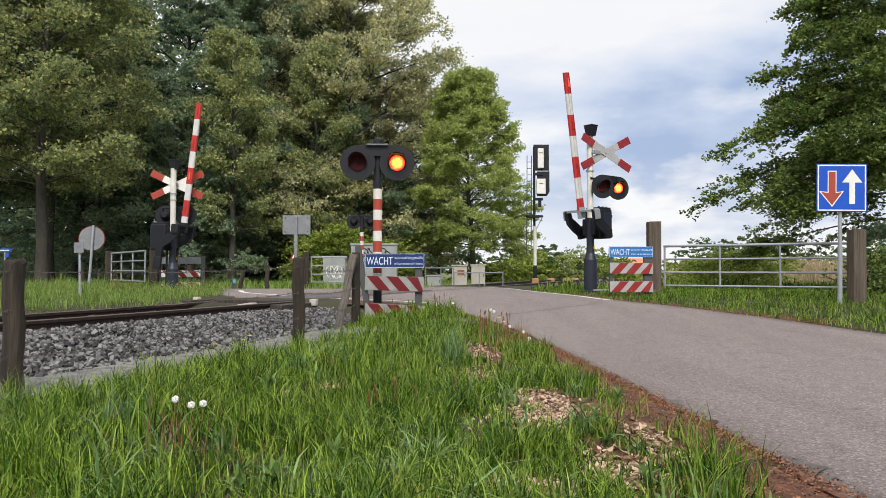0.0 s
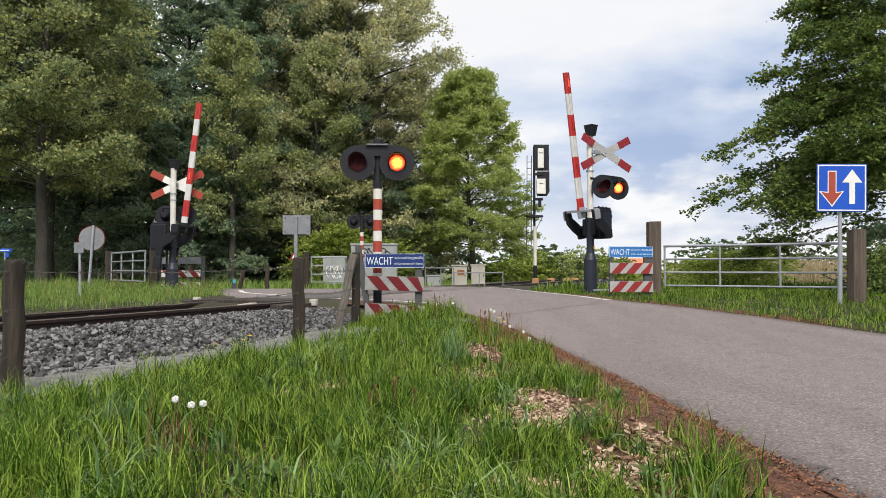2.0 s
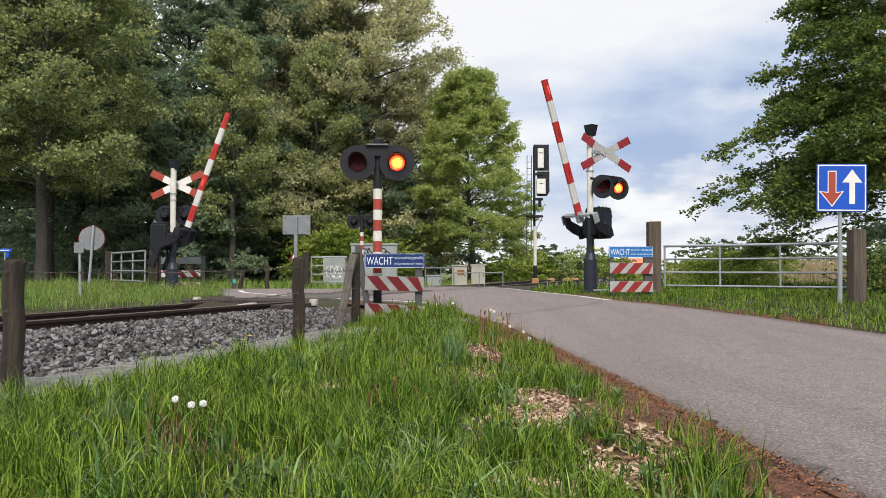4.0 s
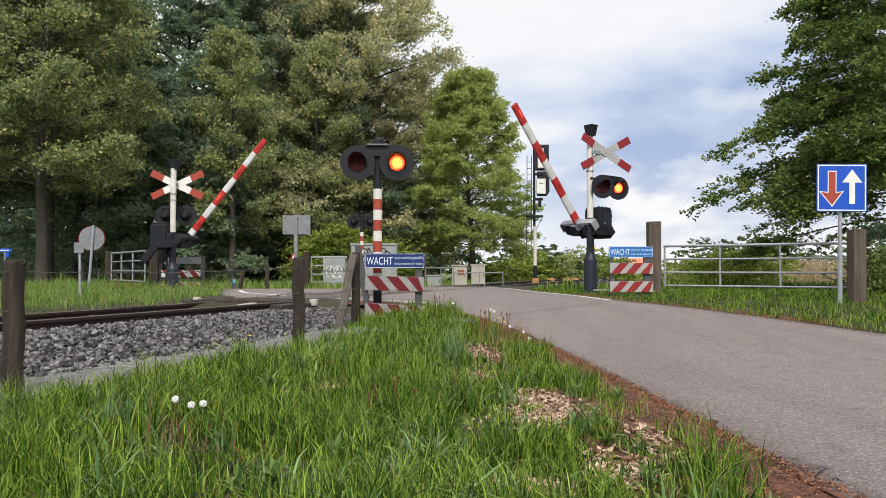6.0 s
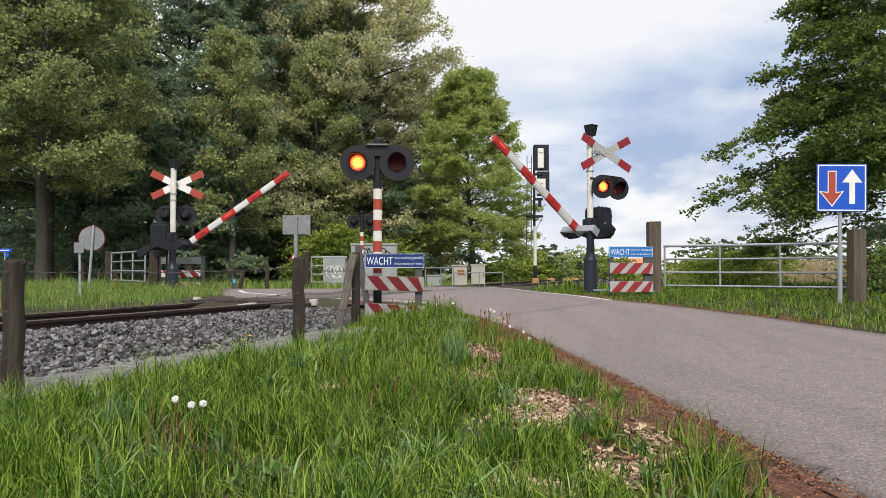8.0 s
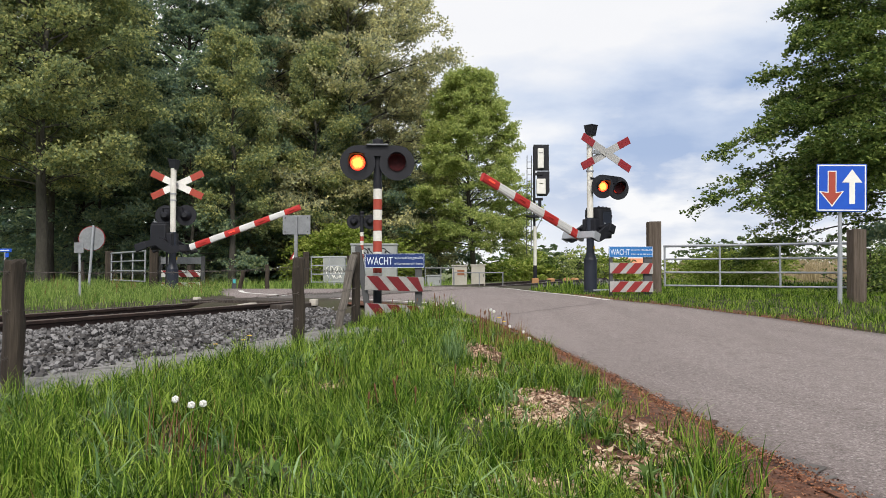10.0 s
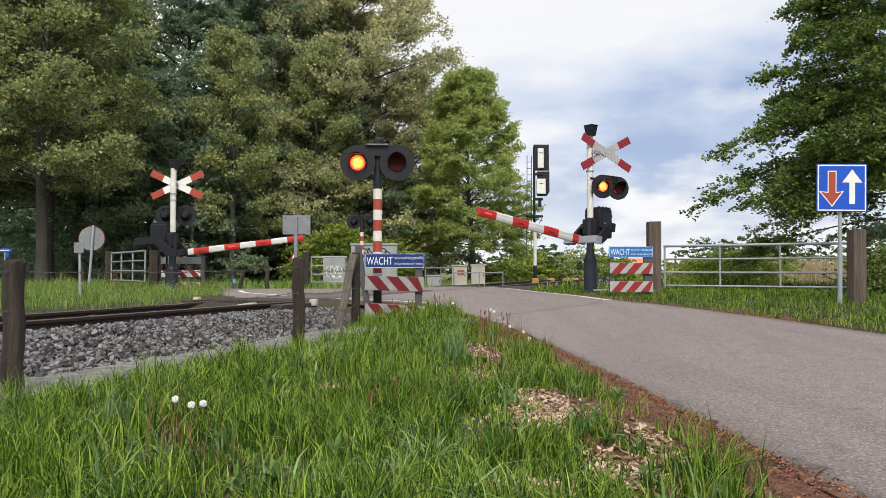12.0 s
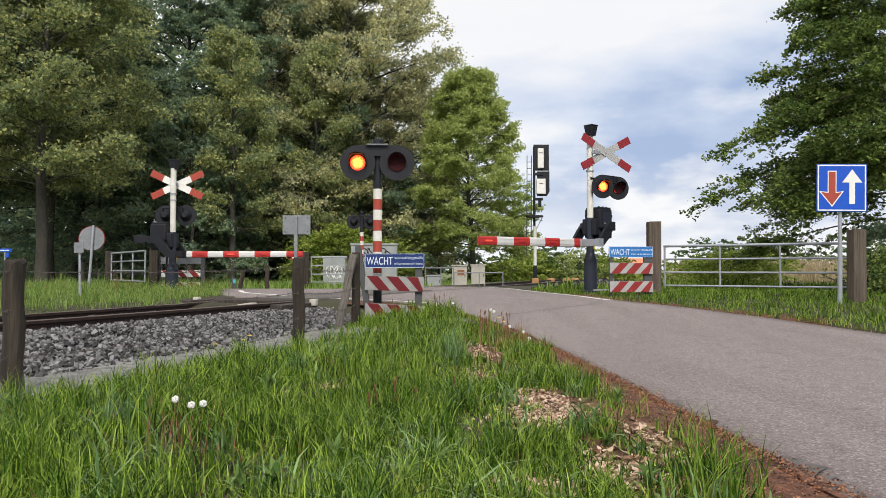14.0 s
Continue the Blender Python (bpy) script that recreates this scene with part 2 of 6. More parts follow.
M_BARLIGHT = glow("lit_barrier_lamp", (1.0, 0.10, 0.05), (1.0, 0.14, 0.06), 1.1)
# the near-black green also paints in the shade deep between the blades
M_GRASS = leaf_material("grass_blades", [(0.012, 0.036, 0.004), (0.068, 0.138, 0.012), (0.28, 0.38, 0.065)], 0.14, 0.42, scale=2.6)
[q for q in M_GRASS.node_tree.nodes if q.type == "MIX"][1].inputs[0].default_value = 0.55
M_BLUEGRASS = leaf_material("broad_blue_green_blades", [(0.045, 0.095, 0.03), (0.12, 0.20, 0.075), (0.25, 0.36, 0.17)], 0.2, 0.32, scale=3.0)
M_WEED = leaf_material("weed_leaves", [(0.045, 0.095, 0.022), (0.11, 0.185, 0.05), (0.20, 0.28, 0.10)], 0.2, 0.4, scale=4.0)
M_REDSTALK = leaf_material("red_brown_stalks", [(0.09, 0.040, 0.022), (0.16, 0.078, 0.045), (0.27, 0.16, 0.10)], 0.1, 0.6, scale=6.0)
M_BANK = leaf_material("bank_grass_blades", [(0.045, 0.095, 0.016), (0.155, 0.245, 0.052), (0.34, 0.42, 0.13)], 0.25, 0.5, scale=1.6)
M_DRYGRASS = leaf_material("dry_stalks", [(0.13, 0.055, 0.03), (0.28, 0.17, 0.09)], 0.2, 0.7)
# these three hold bluish shade and haze in the darker tones, yellow light in the palest
M_FOREST = leaf_material("forest_leaves", [(0.103, 0.162, 0.140), (0.196, 0.281, 0.178), (0.385, 0.435, 0.219)], 0.5, 0.55, scale=0.4)
M_OLIVE = leaf_material("olive_young_leaves", [(0.220, 0.257, 0.182), (0.443, 0.449, 0.250), (0.762, 0.699, 0.351)], 0.5, 0.55, scale=0.4)
M_LIME = leaf_material("yellow_green_leaves", [(0.122, 0.172, 0.104), (0.282, 0.333, 0.146), (0.560, 0.543, 0.213)], 0.5, 0.55, scale=0.45)
M_FRESH = leaf_material("fresh_green_leaves", [(0.195, 0.274, 0.095), (0.394, 0.464, 0.149), (0.589, 0.624, 0.237)], 0.6, 0.5, scale=0.4)
M_BEECH = leaf_material("beech_leaves", [(0.036, 0.070, 0.019), (0.102, 0.156, 0.039), (0.294, 0.356, 0.098)], 0.42, 0.4, scale=0.7)
M_BUSH = leaf_material("bush_leaves", [(0.10, 0.165, 0.025), (0.24, 0.31, 0.055), (0.46, 0.50, 0.15)], 0.5, 0.5, scale=0.7)
M_FAR = leaf_material("far_leaves", [(0.07, 0.11, 0.05), (0.13, 0.17, 0.08)], 0.2, 0.7, scale=0.05)
M_REED = leaf_material("dry_reed", [(0.30, 0.24, 0.14), (0.45, 0.37, 0.24)], 0.2, 0.8, scale=0.4)
M_DEAD = material("dead_leaves", [(0.12, 0.06, 0.035), (0.30, 0.195, 0.13), (0.52, 0.39, 0.29)], scale=20, fine=60, rough=0.8, bump=0.1, per="island")
M_REDDEAD = material("red_brown_litter", [(0.05, 0.018, 0.010), (0.17, 0.060, 0.028), (0.34, 0.16, 0.085)], scale=20, fine=60, rough=0.8, bump=0.1, per="island")
M_YELLOW = material("yellow_petals", [(0.75, 0.50, 0.02), (0.85, 0.62, 0.04)], bump=0)
M_FLUFF = material("white_fluff", [(0.60, 0.60, 0.58), (0.75, 0.75, 0.73)], bump=0.3)
M_TILE = material("orange_roof_tiles", [(0.40, 0.16, 0.08), (0.55, 0.24, 0.13)], scale=2, fine=8)
M_BLUEROOF = material("blue_grey_roof", [(0.07, 0.11, 0.22), (0.10, 0.15, 0.28)], scale=2, fine=8)
M_BRICK = material("far_brick", [(0.25, 0.15, 0.10), (0.35, 0.22, 0.16)], scale=2, fine=8)
M_ORANGE = material("orange_cover", [(0.310, 0.150, 0.067), (0.372, 0.210, 0.095)], bump=0.1)


# ---- mesh helpers ----
def link_mesh(name, bm, mat, parent=None, label="", smooth=False):
    me = bpy.data.meshes.new(name)
    bm.normal_update()
    bm.to_mesh(me)
    bm.free()
    me.materials.append(mat)
    if smooth:
        me.polygons.foreach_set("use_smooth", [True] * len(me.polygons))
    ob = new(name, me)
    if parent:
        ob.parent = parent
    if label:
        ob["label"] = label
    return ob


def part(name, bm, mat, parent, label="", smooth=False):
    return link_mesh(name, bm, mat, parent, label, smooth)


def thing(name, m, label, category, group="", kind=""):
    ob = new(name)
    ob.empty_display_size = 0.1
    ob.matrix_basis = m
    return tagged(ob, label, category, group, kind)


def add_box(bm, c, s, m=None, bevel=0.0):
    """A box of size s with its centre at c, turned by m, with bevelled edges."""
    t = Matrix.Translation(c) @ (m.to_4x4() if m else Matrix()) @ Matrix.Diagonal((*s, 1))
    r = bmesh.ops.create_cube(bm, size=1, matrix=t)
    if bevel:
        es = {e for v in r["verts"] for e in v.link_edges}
        bmesh.ops.bevel(bm, geom=list(es), offset=bevel, segments=2, affect="EDGES", profile=0.6)
    return bm


def box(c, s, bevel=0.0, m=None):
    return add_box(bmesh.new(), c, s, m, bevel)


def add_tube(bm, a, b, r, r2=None, seg=14):
    a, b = Vector(a), Vector(b)
    t = Matrix.Translation((a + b) / 2) @ (b - a).to_track_quat("Z", "Y").to_matrix().to_4x4()
    bmesh.ops.create_cone(bm, cap_ends=True, segments=seg, radius1=r, radius2=r if r2 is None else r2, depth=(b - a).length, matrix=t)
    return bm


def tube(a, b, r, r2=None, seg=14):
    return add_tube(bmesh.new(), a, b, r, r2, seg)


def add_turned(bm, profile, seg=24):
    """A turned body about z from (radius, height) pairs."""
    rings = [[bm.verts.new((r * math.cos(2 * math.pi * i / seg), r * math.sin(2 * math.pi * i / seg), z)) for i in range(seg)] for r, z in profile]
    for u, v in zip(rings, rings[1:]):
        for i in range(seg):
            bm.faces.new((u[i], u[(i + 1) % seg], v[(i + 1) % seg], v[i]))
    bm.faces.new(rings[0][::-1])
    bm.faces.new(rings[-1])
    return bm


def add_plate(bm, outline, y0, y1):
    """A flat plate with an outline in x and z, from y0 to y1."""
    f = [bm.verts.new((x, y0, z)) for x, z in outline]
    k = [bm.verts.new((x, y1, z)) for x, z in outline]
    n = len(f)
    bm.faces.new(f)
    bm.faces.new(k[::-1])
    for i in range(n):
        bm.faces.new((f[i], k[i], k[(i + 1) % n], f[(i + 1) % n]))
    bmesh.ops.recalc_face_normals(bm, faces=bm.faces)
    return bm


def plate(outline, y0, y1):
    return add_plate(bmesh.new(), outline, y0, y1)


def raw_mesh(name, verts, faces, mat, smooth=False):
    """One mesh from numpy arrays; all faces have the same number of corners."""
    me = bpy.data.meshes.new(name)
    nf, k = faces.shape
    me.vertices.add(len(verts))
    me.vertices.foreach_set("co", np.asarray(verts, dtype=np.float32).ravel())
    me.loops.add(nf * k)
    me.loops.foreach_set("vertex_index", faces.astype(np.int32).ravel())
    me.polygons.add(nf)
    me.polygons.foreach_set("loop_start", np.arange(0, nf * k, k, dtype=np.int32))
    me.polygons.foreach_set("use_smooth", np.full(nf, smooth))
    me.update(calc_edges=True)
    me.materials.append(mat)
    return me


# ---- the lie of the land ----
RAIL0, RAILD, RAILN = Vector((-4.09, 7.25)), Vector((0.344, 0.939)), Vector((0.939, -0.344))


def smooth_np(a, b, v):
    t = np.clip((v - a) / (b - a), 0, 1)
    return t * t * (3 - 2 * t)


def level(x, y):
    """Height of the made ground: the road climbs to the crossing and falls away behind it."""
    x, y = np.asarray(x, float), np.asarray(y, float)
    z = -0.3 * (1 - smooth_np(7, 15, y)) - 0.22 * smooth_np(19.5, 26, y)
    q = np.abs((x - RAIL0.x) * RAILN.x + (y - RAIL0.y) * RAILN.y + 0.75)
    return z * (1 - (1 - smooth_np(1.0, 3.2, q)) * smooth_np(10, 12, y) * (1 - smooth_np(24, 27, y))) - 0.008


def across(x, y):
    return (x - RAIL0.x) * RAILN.x + (y - RAIL0.y) * RAILN.y


def along(x, y):
    return (x - RAIL0.x) * RAILD.x + (y - RAIL0.y) * RAILD.y


EDGE_L = [(2.3, -8), (2.2, -3), (1.75, 0.5), (1.44, 2.6), (1.25, 5.5), (1.0, 8.4), (0.4, 10.6), (-0.4, 12.0), (-1.9, 12.6), (-3.7, 13.6), (-5.0, 16), (-5.7, 19), (-8.5, 23), (-16, 28), (-30, 32)]
EDGE_R = [(7.2, -8), (7.0, -3), (6.6, 1), (6.2, 4), (5.7, 7.2), (4.95, 9.8), (3.95, 11.9), (2.95, 13.8), (2.2, 17.5), (1.7, 20.8), (0.2, 22.6), (-2.5, 23.6), (-7, 27), (-14, 32), (-30, 37)]


def spline(points, n):
    """n points along a smooth line through the given ones."""
    p = np.array([points[0]] + list(points) + [points[-1]], float)
    out = []
    for u in np.linspace(0, len(points) - 1, n):
        i = min(int(u), len(points) - 2)
        t = u - i
        a, b, c, d = p[i], p[i + 1], p[i + 2], p[i + 3]
        out.append(0.5 * (2 * b + (c - a) * t + (2 * a - 5 * b + 4 * c - d) * t * t + (3 * b - a - 3 * c + d) * t ** 3))
    return np.array(out)


ROAD_L, ROAD_R = spline(EDGE_L, 170), spline(EDGE_R, 170)
ROAD_POLY = np.vstack([ROAD_L, ROAD_R[::-1]])


def in_poly(x, y, poly):
    x, y = np.asarray(x, float), np.asarray(y, float)
    inside = np.zeros(x.shape, bool)
    px, py = poly[:, 0], poly[:, 1]
    j = len(poly) - 1
    for i in range(len(poly)):
        c = ((py[i] > y) != (py[j] > y)) & (x < (px[j] - px[i]) * (y - py[i]) / (py[j] - py[i] + 1e-12) + px[i])
        inside ^= c
        j = i
    return inside


def ground_z(x, y):
    """Height of the earth itself: sunk below the road and the track, uneven in the verges."""
    x, y = np.asarray(x, float), np.asarray(y, float)
    z = level(x, y) + 0.025 * np.sin(x * 1.9 + y * 0.7) * np.sin(y * 1.3 - x * 0.4) * (np.abs(y) < 60)
    q = across(x, y)
    bed = smooth_np(-4.0, -2.6, q) * (1 - smooth_np(1.2, 2.1, q)) * (1 - smooth_np(10.8, 12.2, y) * (1 - smooth_np(24, 27, y)))
    z = z * (1 - bed) + np.minimum(z, -0.36) * bed
    road = in_poly(x, y, ROAD_POLY)
    return np.where(road, np.minimum(z, level(x, y) - 0.08), z)


def build_ground():
    def axis(step, near, far):
        a = list(np.arange(near[0], near[1], step))
        lo, hi, w = [], [], step
        v = near[1]
        while v < far[1]:
            hi.append(v)
            w *= 1.25
            v += w
        hi.append(far[1])
        v, w = near[0], step
        while v > far[0]:
            w *= 1.25
            v -= w
            lo.append(max(v, far[0]))
        return np.array(lo[::-1] + a + hi)
    xs, ys = axis(0.18, (-14, 9), (-3000, 3000)), axis(0.18, (-2, 30), (-400, 3500))
    gx, gy = np.meshgrid(xs, ys)
    verts = np.stack([gx, gy, ground_z(gx, gy)], -1).reshape(-1, 3)
    nx, ny = len(xs), len(ys)
    i = (np.arange(ny - 1)[:, None] * nx + np.arange(nx - 1)[None]).ravel()
    faces = np.stack([i, i + 1, i + 1 + nx, i + nx], -1)
    me = raw_mesh("ground", verts, faces, M_SOIL, True)
    me.materials.append(M_MEADOW)
    cy = verts[faces[:, 0]]
    far = (cy[:, 1] > 24) | (np.abs(cy[:, 0]) > 13) | (cy[:, 1] < -5.5) | (cy[:, 0] > 8.5)
    me.polygons.foreach_set("material_index", far.astype(np.int32))
    tagged(new("ground", me), "grassy verge and flat meadow land round the crossing", "ground", kind="structure")


def strip(name, left, right, rows, mat, lift, thick=0.0, zf=level):
    """A sheet between two lines that follows the ground, with edges turned down."""
    n = len(left)
    t = np.linspace(0, 1, rows)[None, :, None]
    p = left[:, None, :] * (1 - t) + right[:, None, :] * t
    z = zf(p[..., 0], p[..., 1]) + lift
    v = np.concatenate([p, z[..., None]], -1)
    if thick:
        lo_l, lo_r = v[:, :1].copy(), v[:, -1:].copy()
        lo_l[..., 2] -= thick
        lo_r[..., 2] -= thick
        v = np.concatenate([lo_l, v, lo_r], 1)
    k = v.shape[1]
    i = (np.arange(n - 1)[:, None] * k + np.arange(k - 1)[None]).ravel()
    faces = np.stack([i, i + 1, i + 1 + k, i + k], -1)
    return new(name, raw_mesh(name, v.reshape(-1, 3), faces, mat, True))


def build_road():
    tagged(strip("road", ROAD_L, ROAD_R, 14, M_ASPHALT, 0.0, 0.1), "grey worn asphalt lane that bends over the railway", "road", kind="structure")

    def inset(a, b, d0, d1):
        u = b - a
        u /= np.linalg.norm(u, axis=1)[:, None]
        return a + u * d0, a + u * d1
    r0, r1 = inset(ROAD_R, ROAD_L, 0.10, 0.20)
    w0 = spline([(-1.55, 12.75), (-2.0, 13.15), (-3.2, 14.6), (-4.4, 16.3), (-5.0, 18.0)], 30)
    tagged(strip("edge_line_west", w0, w0 + np.array([0.10, 0.06]), 2, M_PAINT, 0.005), "worn white edge line beyond the track", "road marking", kind="structure")
    w1 = spline([(-1.75, 12.80), (-1.0, 12.62), (-0.3, 12.5)], 12)
    tagged(strip("edge_line_near", w1, w1 + np.array([0.02, 0.10]), 2, M_PAINT, 0.006), "short worn white line before the track", "road marking", kind="structure")
    tagged(strip("edge_line_east", r1[82:118], r0[82:118], 2, M_PAINT, 0.005), "worn white edge line along the lane", "road marking", kind="structure")
    # the broken edge: crumbs and tar in a ragged, fine-toothed strip
    rng = np.random.default_rng(4)
    u = np.linspace(2, 91, 1500)
    fine_l = np.stack([np.interp(u, np.arange(170), ROAD_L[:, c]) for c in (0, 1)], -1)
    fine_r = np.stack([np.interp(u, np.arange(170), ROAD_R[:, c]) for c in (0, 1)], -1)
    across_road = (fine_r - fine_l) / np.linalg.norm(fine_r - fine_l, axis=1)[:, None]

    def ragged(size):
        w = sum(a * np.interp(u, np.linspace(2, 91, k), rng.normal(0, 1, k)) for k, a in ((60, 0.5), (220, 0.4), (700, 0.4)))
        return size * w
    tagged(strip("asphalt_edge", fine_l - across_road * 0.05, fine_l + across_road * np.maximum(0.02, 0.085 + ragged(0.055))[:, None], 3, M_PATCH, 0.005), "dark crumbling edge of the asphalt", "road edge", kind="structure")
    tagged(strip("soil_on_asphalt", fine_l - across_road * 0.05, fine_l + across_road * np.maximum(-0.04, 0.01 + ragged(0.05))[:, None], 3, M_LITTER_SOIL, 0.009), "reddish soil washed onto the asphalt's edge", "soil", kind="structure")
    a = np.linspace((0.75, 10.7), (2.75, 12.7), 14)
    a[:, 1] += 0.03 * np.sin(np.arange(14) * 1.7)
    tagged(strip("tar_seam", a, a + np.array([-0.012, 0.022]), 2, M_PATCH, 0.004), "dark tar seam across the asphalt", "road seam", kind="structure")
    n0, n1 = inset(ROAD_L, ROAD_R, -0.75, 0.03)
    tagged(strip("verge_soil", n0[2:92], n1[2:92], 8, M_LITTER_SOIL, 0.012, zf=lambda x, y: np.maximum(ground_z(x, y), level(x, y) - 0.03)), "reddish soil along the lane's edge", "soil", kind="structure")
    p0, p1 = inset(ROAD_R, ROAD_L, -0.45, 0.02)
    tagged(strip("roadside_soil", p1[60:98], p0[60:98], 6, M_LITTER_SOIL, 0.006, zf=lambda x, y: np.maximum(ground_z(x, y), level(x, y) - 0.03)), "reddish soil along the lane's far edge", "soil", kind="structure")
    q0 = np.array([[*rail_place(s, 1.35, 0).xy] for s in np.linspace(-13, 4.6, 60)])
    q1 = np.array([[*rail_place(s, 3.3, 0).xy] for s in np.linspace(-13, 4.6, 60)])
    tagged(strip("gravel_path", q0, q1, 6, M_GRAVEL, 0.02, zf=lambda x, y: np.maximum(ground_z(x, y), -0.33)), "narrow grey gravel path beside the ballast", "path", kind="structure")


# ---- railway ----
def rail_place(s, q, z):
    p = RAIL0 + RAILD * s + RAILN * q
    return Vector((p.x, p.y, z))


CANT = 0.035


def build_rail(q, top):
    prof = [(-0.07, -0.16), (0.07, -0.16), (0.07, -0.148), (0.012, -0.128), (0.009, -0.048), (0.034, -0.036), (0.036, -0.006), (0.03, 0.0), (-0.03, 0.0), (-0.036, -0.006), (-0.034, -0.036), (-0.009, -0.048), (-0.012, -0.128), (-0.07, -0.148)]
    bm = bmesh.new()
    rows = []
    for s in np.linspace(-14, 170, 93):
        lift = top * float(np.interp(s, [3.5, 6.0], [1, 0]))
        rows.append([bm.verts.new(rail_place(s, q + a, lift + b)) for a, b in prof])
    for u, v in zip(rows, rows[1:]):
        for i in range(len(prof)):
            f = bm.faces.new((u[i], u[(i + 1) % len(prof)], v[(i + 1) % len(prof)], v[i]))
            f.material_index = 1 if i in (6, 7, 8) else 0
    bmesh.ops.recalc_face_normals(bm, faces=bm.faces)
    ob = link_mesh("rail", bm, M_RAIL)
    ob.data.materials.append(M_RAILTOP)
    tagged(ob, "rust-brown steel railway rail on ballast", "rail", "rails of the track")


def ballast_height(q):
    return np.interp(q, [-3.6, -2.3, -1.9, -0.2, 0.15, 0.6, 1.45, 1.8], [-0.40, -0.22, -0.15, -0.15, -0.105, -0.12, -0.31, -0.37])


def build_track():
    build_rail(0.0, 0.0)
    build_rail(-1.505, -CANT)
    # dark bed under the stones, seen in the gaps between them
    qs = np.array([-3.6, -2.3, -1.9, -0.2, 0.15, 0.6, 1.45, 1.8])
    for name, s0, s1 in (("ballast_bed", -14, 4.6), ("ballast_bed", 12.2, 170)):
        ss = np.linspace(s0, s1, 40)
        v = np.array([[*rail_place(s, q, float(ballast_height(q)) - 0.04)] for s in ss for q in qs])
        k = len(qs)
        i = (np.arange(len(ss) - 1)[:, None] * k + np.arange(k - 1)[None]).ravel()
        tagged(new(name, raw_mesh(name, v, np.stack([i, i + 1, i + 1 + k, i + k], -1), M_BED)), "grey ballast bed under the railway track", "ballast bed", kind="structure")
    # loose stones
    rng = np.random.default_rng(5)
    bm = bmesh.new()
    bmesh.ops.create_cube(bm, size=1.45)
    bmesh.ops.triangulate(bm, faces=bm.faces)
    base = np.array([v.co[:] for v in bm.verts])
    tri = np.array([[v.index for v in f.verts] for f in bm.faces])
    bm.free()

    def stones(count, s_rng, q_rng, size):
        s, q = rng.uniform(*s_rng, count), rng.uniform(*q_rng, count)
        z = ballast_height(q) + rng.uniform(-0.04, 0.016, count)
        r = rng.uniform(*size, count)
        v = base[None] + rng.uniform(-0.42, 0.42, (count, len(base), 3))
        v = v * (r[:, None, None] * rng.uniform(0.6, 1.25, (count, 1, 3)))
        for i, j in ((0, 1), (1, 2), (0, 2), (0, 1)):
            a = rng.uniform(0, 6.28, count)
            c, sn = np.cos(a)[:, None], np.sin(a)[:, None]
            vi, vj = v[..., i] * c - v[..., j] * sn, v[..., i] * sn + v[..., j] * c
            v[..., i], v[..., j] = vi, vj
        p = np.stack([RAIL0.x + RAILD.x * s + RAILN.x * q, RAIL0.y + RAILD.y * s + RAILN.y * q, z], -1)
        v = v + p[:, None]
        f = tri[None] + (np.arange(count) * len(base))[:, None, None]
        return v.reshape(-1, 3), f.reshape(-1, 3)
    va, fa = stones(20000, (-6, 5.2), (0.02, 1.55), (0.012, 0.027))
    vb, fb = stones(3000, (-6, 4.4), (-1.7, -0.1), (0.02, 0.04))
    vc, fc = stones(1800, (11.5, 45), (-2.4, 1.8), (0.035, 0.06))
    v = np.concatenate([va, vb, vc])
    f = np.concatenate([fa, fb + len(va), fc + len(va) + len(vb)])
    tagged(new("ballast_stones", raw_mesh("ballast_stones", v, f, M_STONE)), "broken grey ballast stones along the rails", "gravel", kind="stuff")


# ---- plants ----
def blades(x, y, z, rng, height, width, bend=0.5, joints=2):
    """Grass blades as tapered bent strips: vertices and faces (quads)."""
    n = len(x)
    h = height * rng.uniform(0.55, 1.25, n)
    a, lean = rng.uniform(0, 6.28, n), rng.uniform(0.1, 1.0, n) * bend
    dx, dy = np.cos(a), np.sin(a)
    w = width * rng.uniform(0.6, 1.3, n)
    fa = rng.uniform(0, 6.28, n)
    sx, sy = np.cos(fa) * w, np.sin(fa) * w
    rows = []
    for k in range(joints + 1):
        t = k / joints
        out = lean * h * 0.85 * t ** 2.3
        zz = z + h * (t - 0.34 * lean * t ** 3)
        taper = (1 - t) ** 0.7 * 0.5 + 0.02
        rows.append(np.stack([x + dx * out - sx * taper, y + dy * out - sy * taper, zz], -1))
        rows.append(np.stack([x + dx * out + sx * taper, y + dy * out + sy * taper, zz], -1))
    v = np.stack(rows, 1)
    m = 2 * (joints + 1)
    f = np.array([[2 * k, 2 * k + 1, 2 * k + 3, 2 * k + 2] for k in range(joints)])
    f = f[None] + (np.arange(n) * m)[:, None, None]
    return v.reshape(-1, 3), f.reshape(-1, 4)


def merge(parts):
    vs, fs, o = [], [], 0
    for v, f in parts:
        vs.append(v)
        fs.append(f + o)
        o += len(v)
    return np.concatenate(vs), np.concatenate(fs)


def patchy(x, y):
    return 0.5 + 0.25 * np.sin(2.1 * x + 1.3 * np.sin(1.7 * y)) + 0.25 * np.sin(2.6 * y + 1.9 * np.sin(1.1 * x + 2))


BARE = [(0.60, 4.40, 0.13, 0.36), (0.52, 4.0, 0.16, 0.22), (0.24, 5.6, 0.17, 0.30), (0.72, 2.95, 0.11, 0.22), (0.36, 2.75, 0.13, 0.14), (-0.95, 4.7, 0.08, 0.10), (0.36, 7.2, 0.14, 0.5), (0.95, 3.4, 0.07, 0.3), (-0.72, 5.0, 0.07, 0.08)]


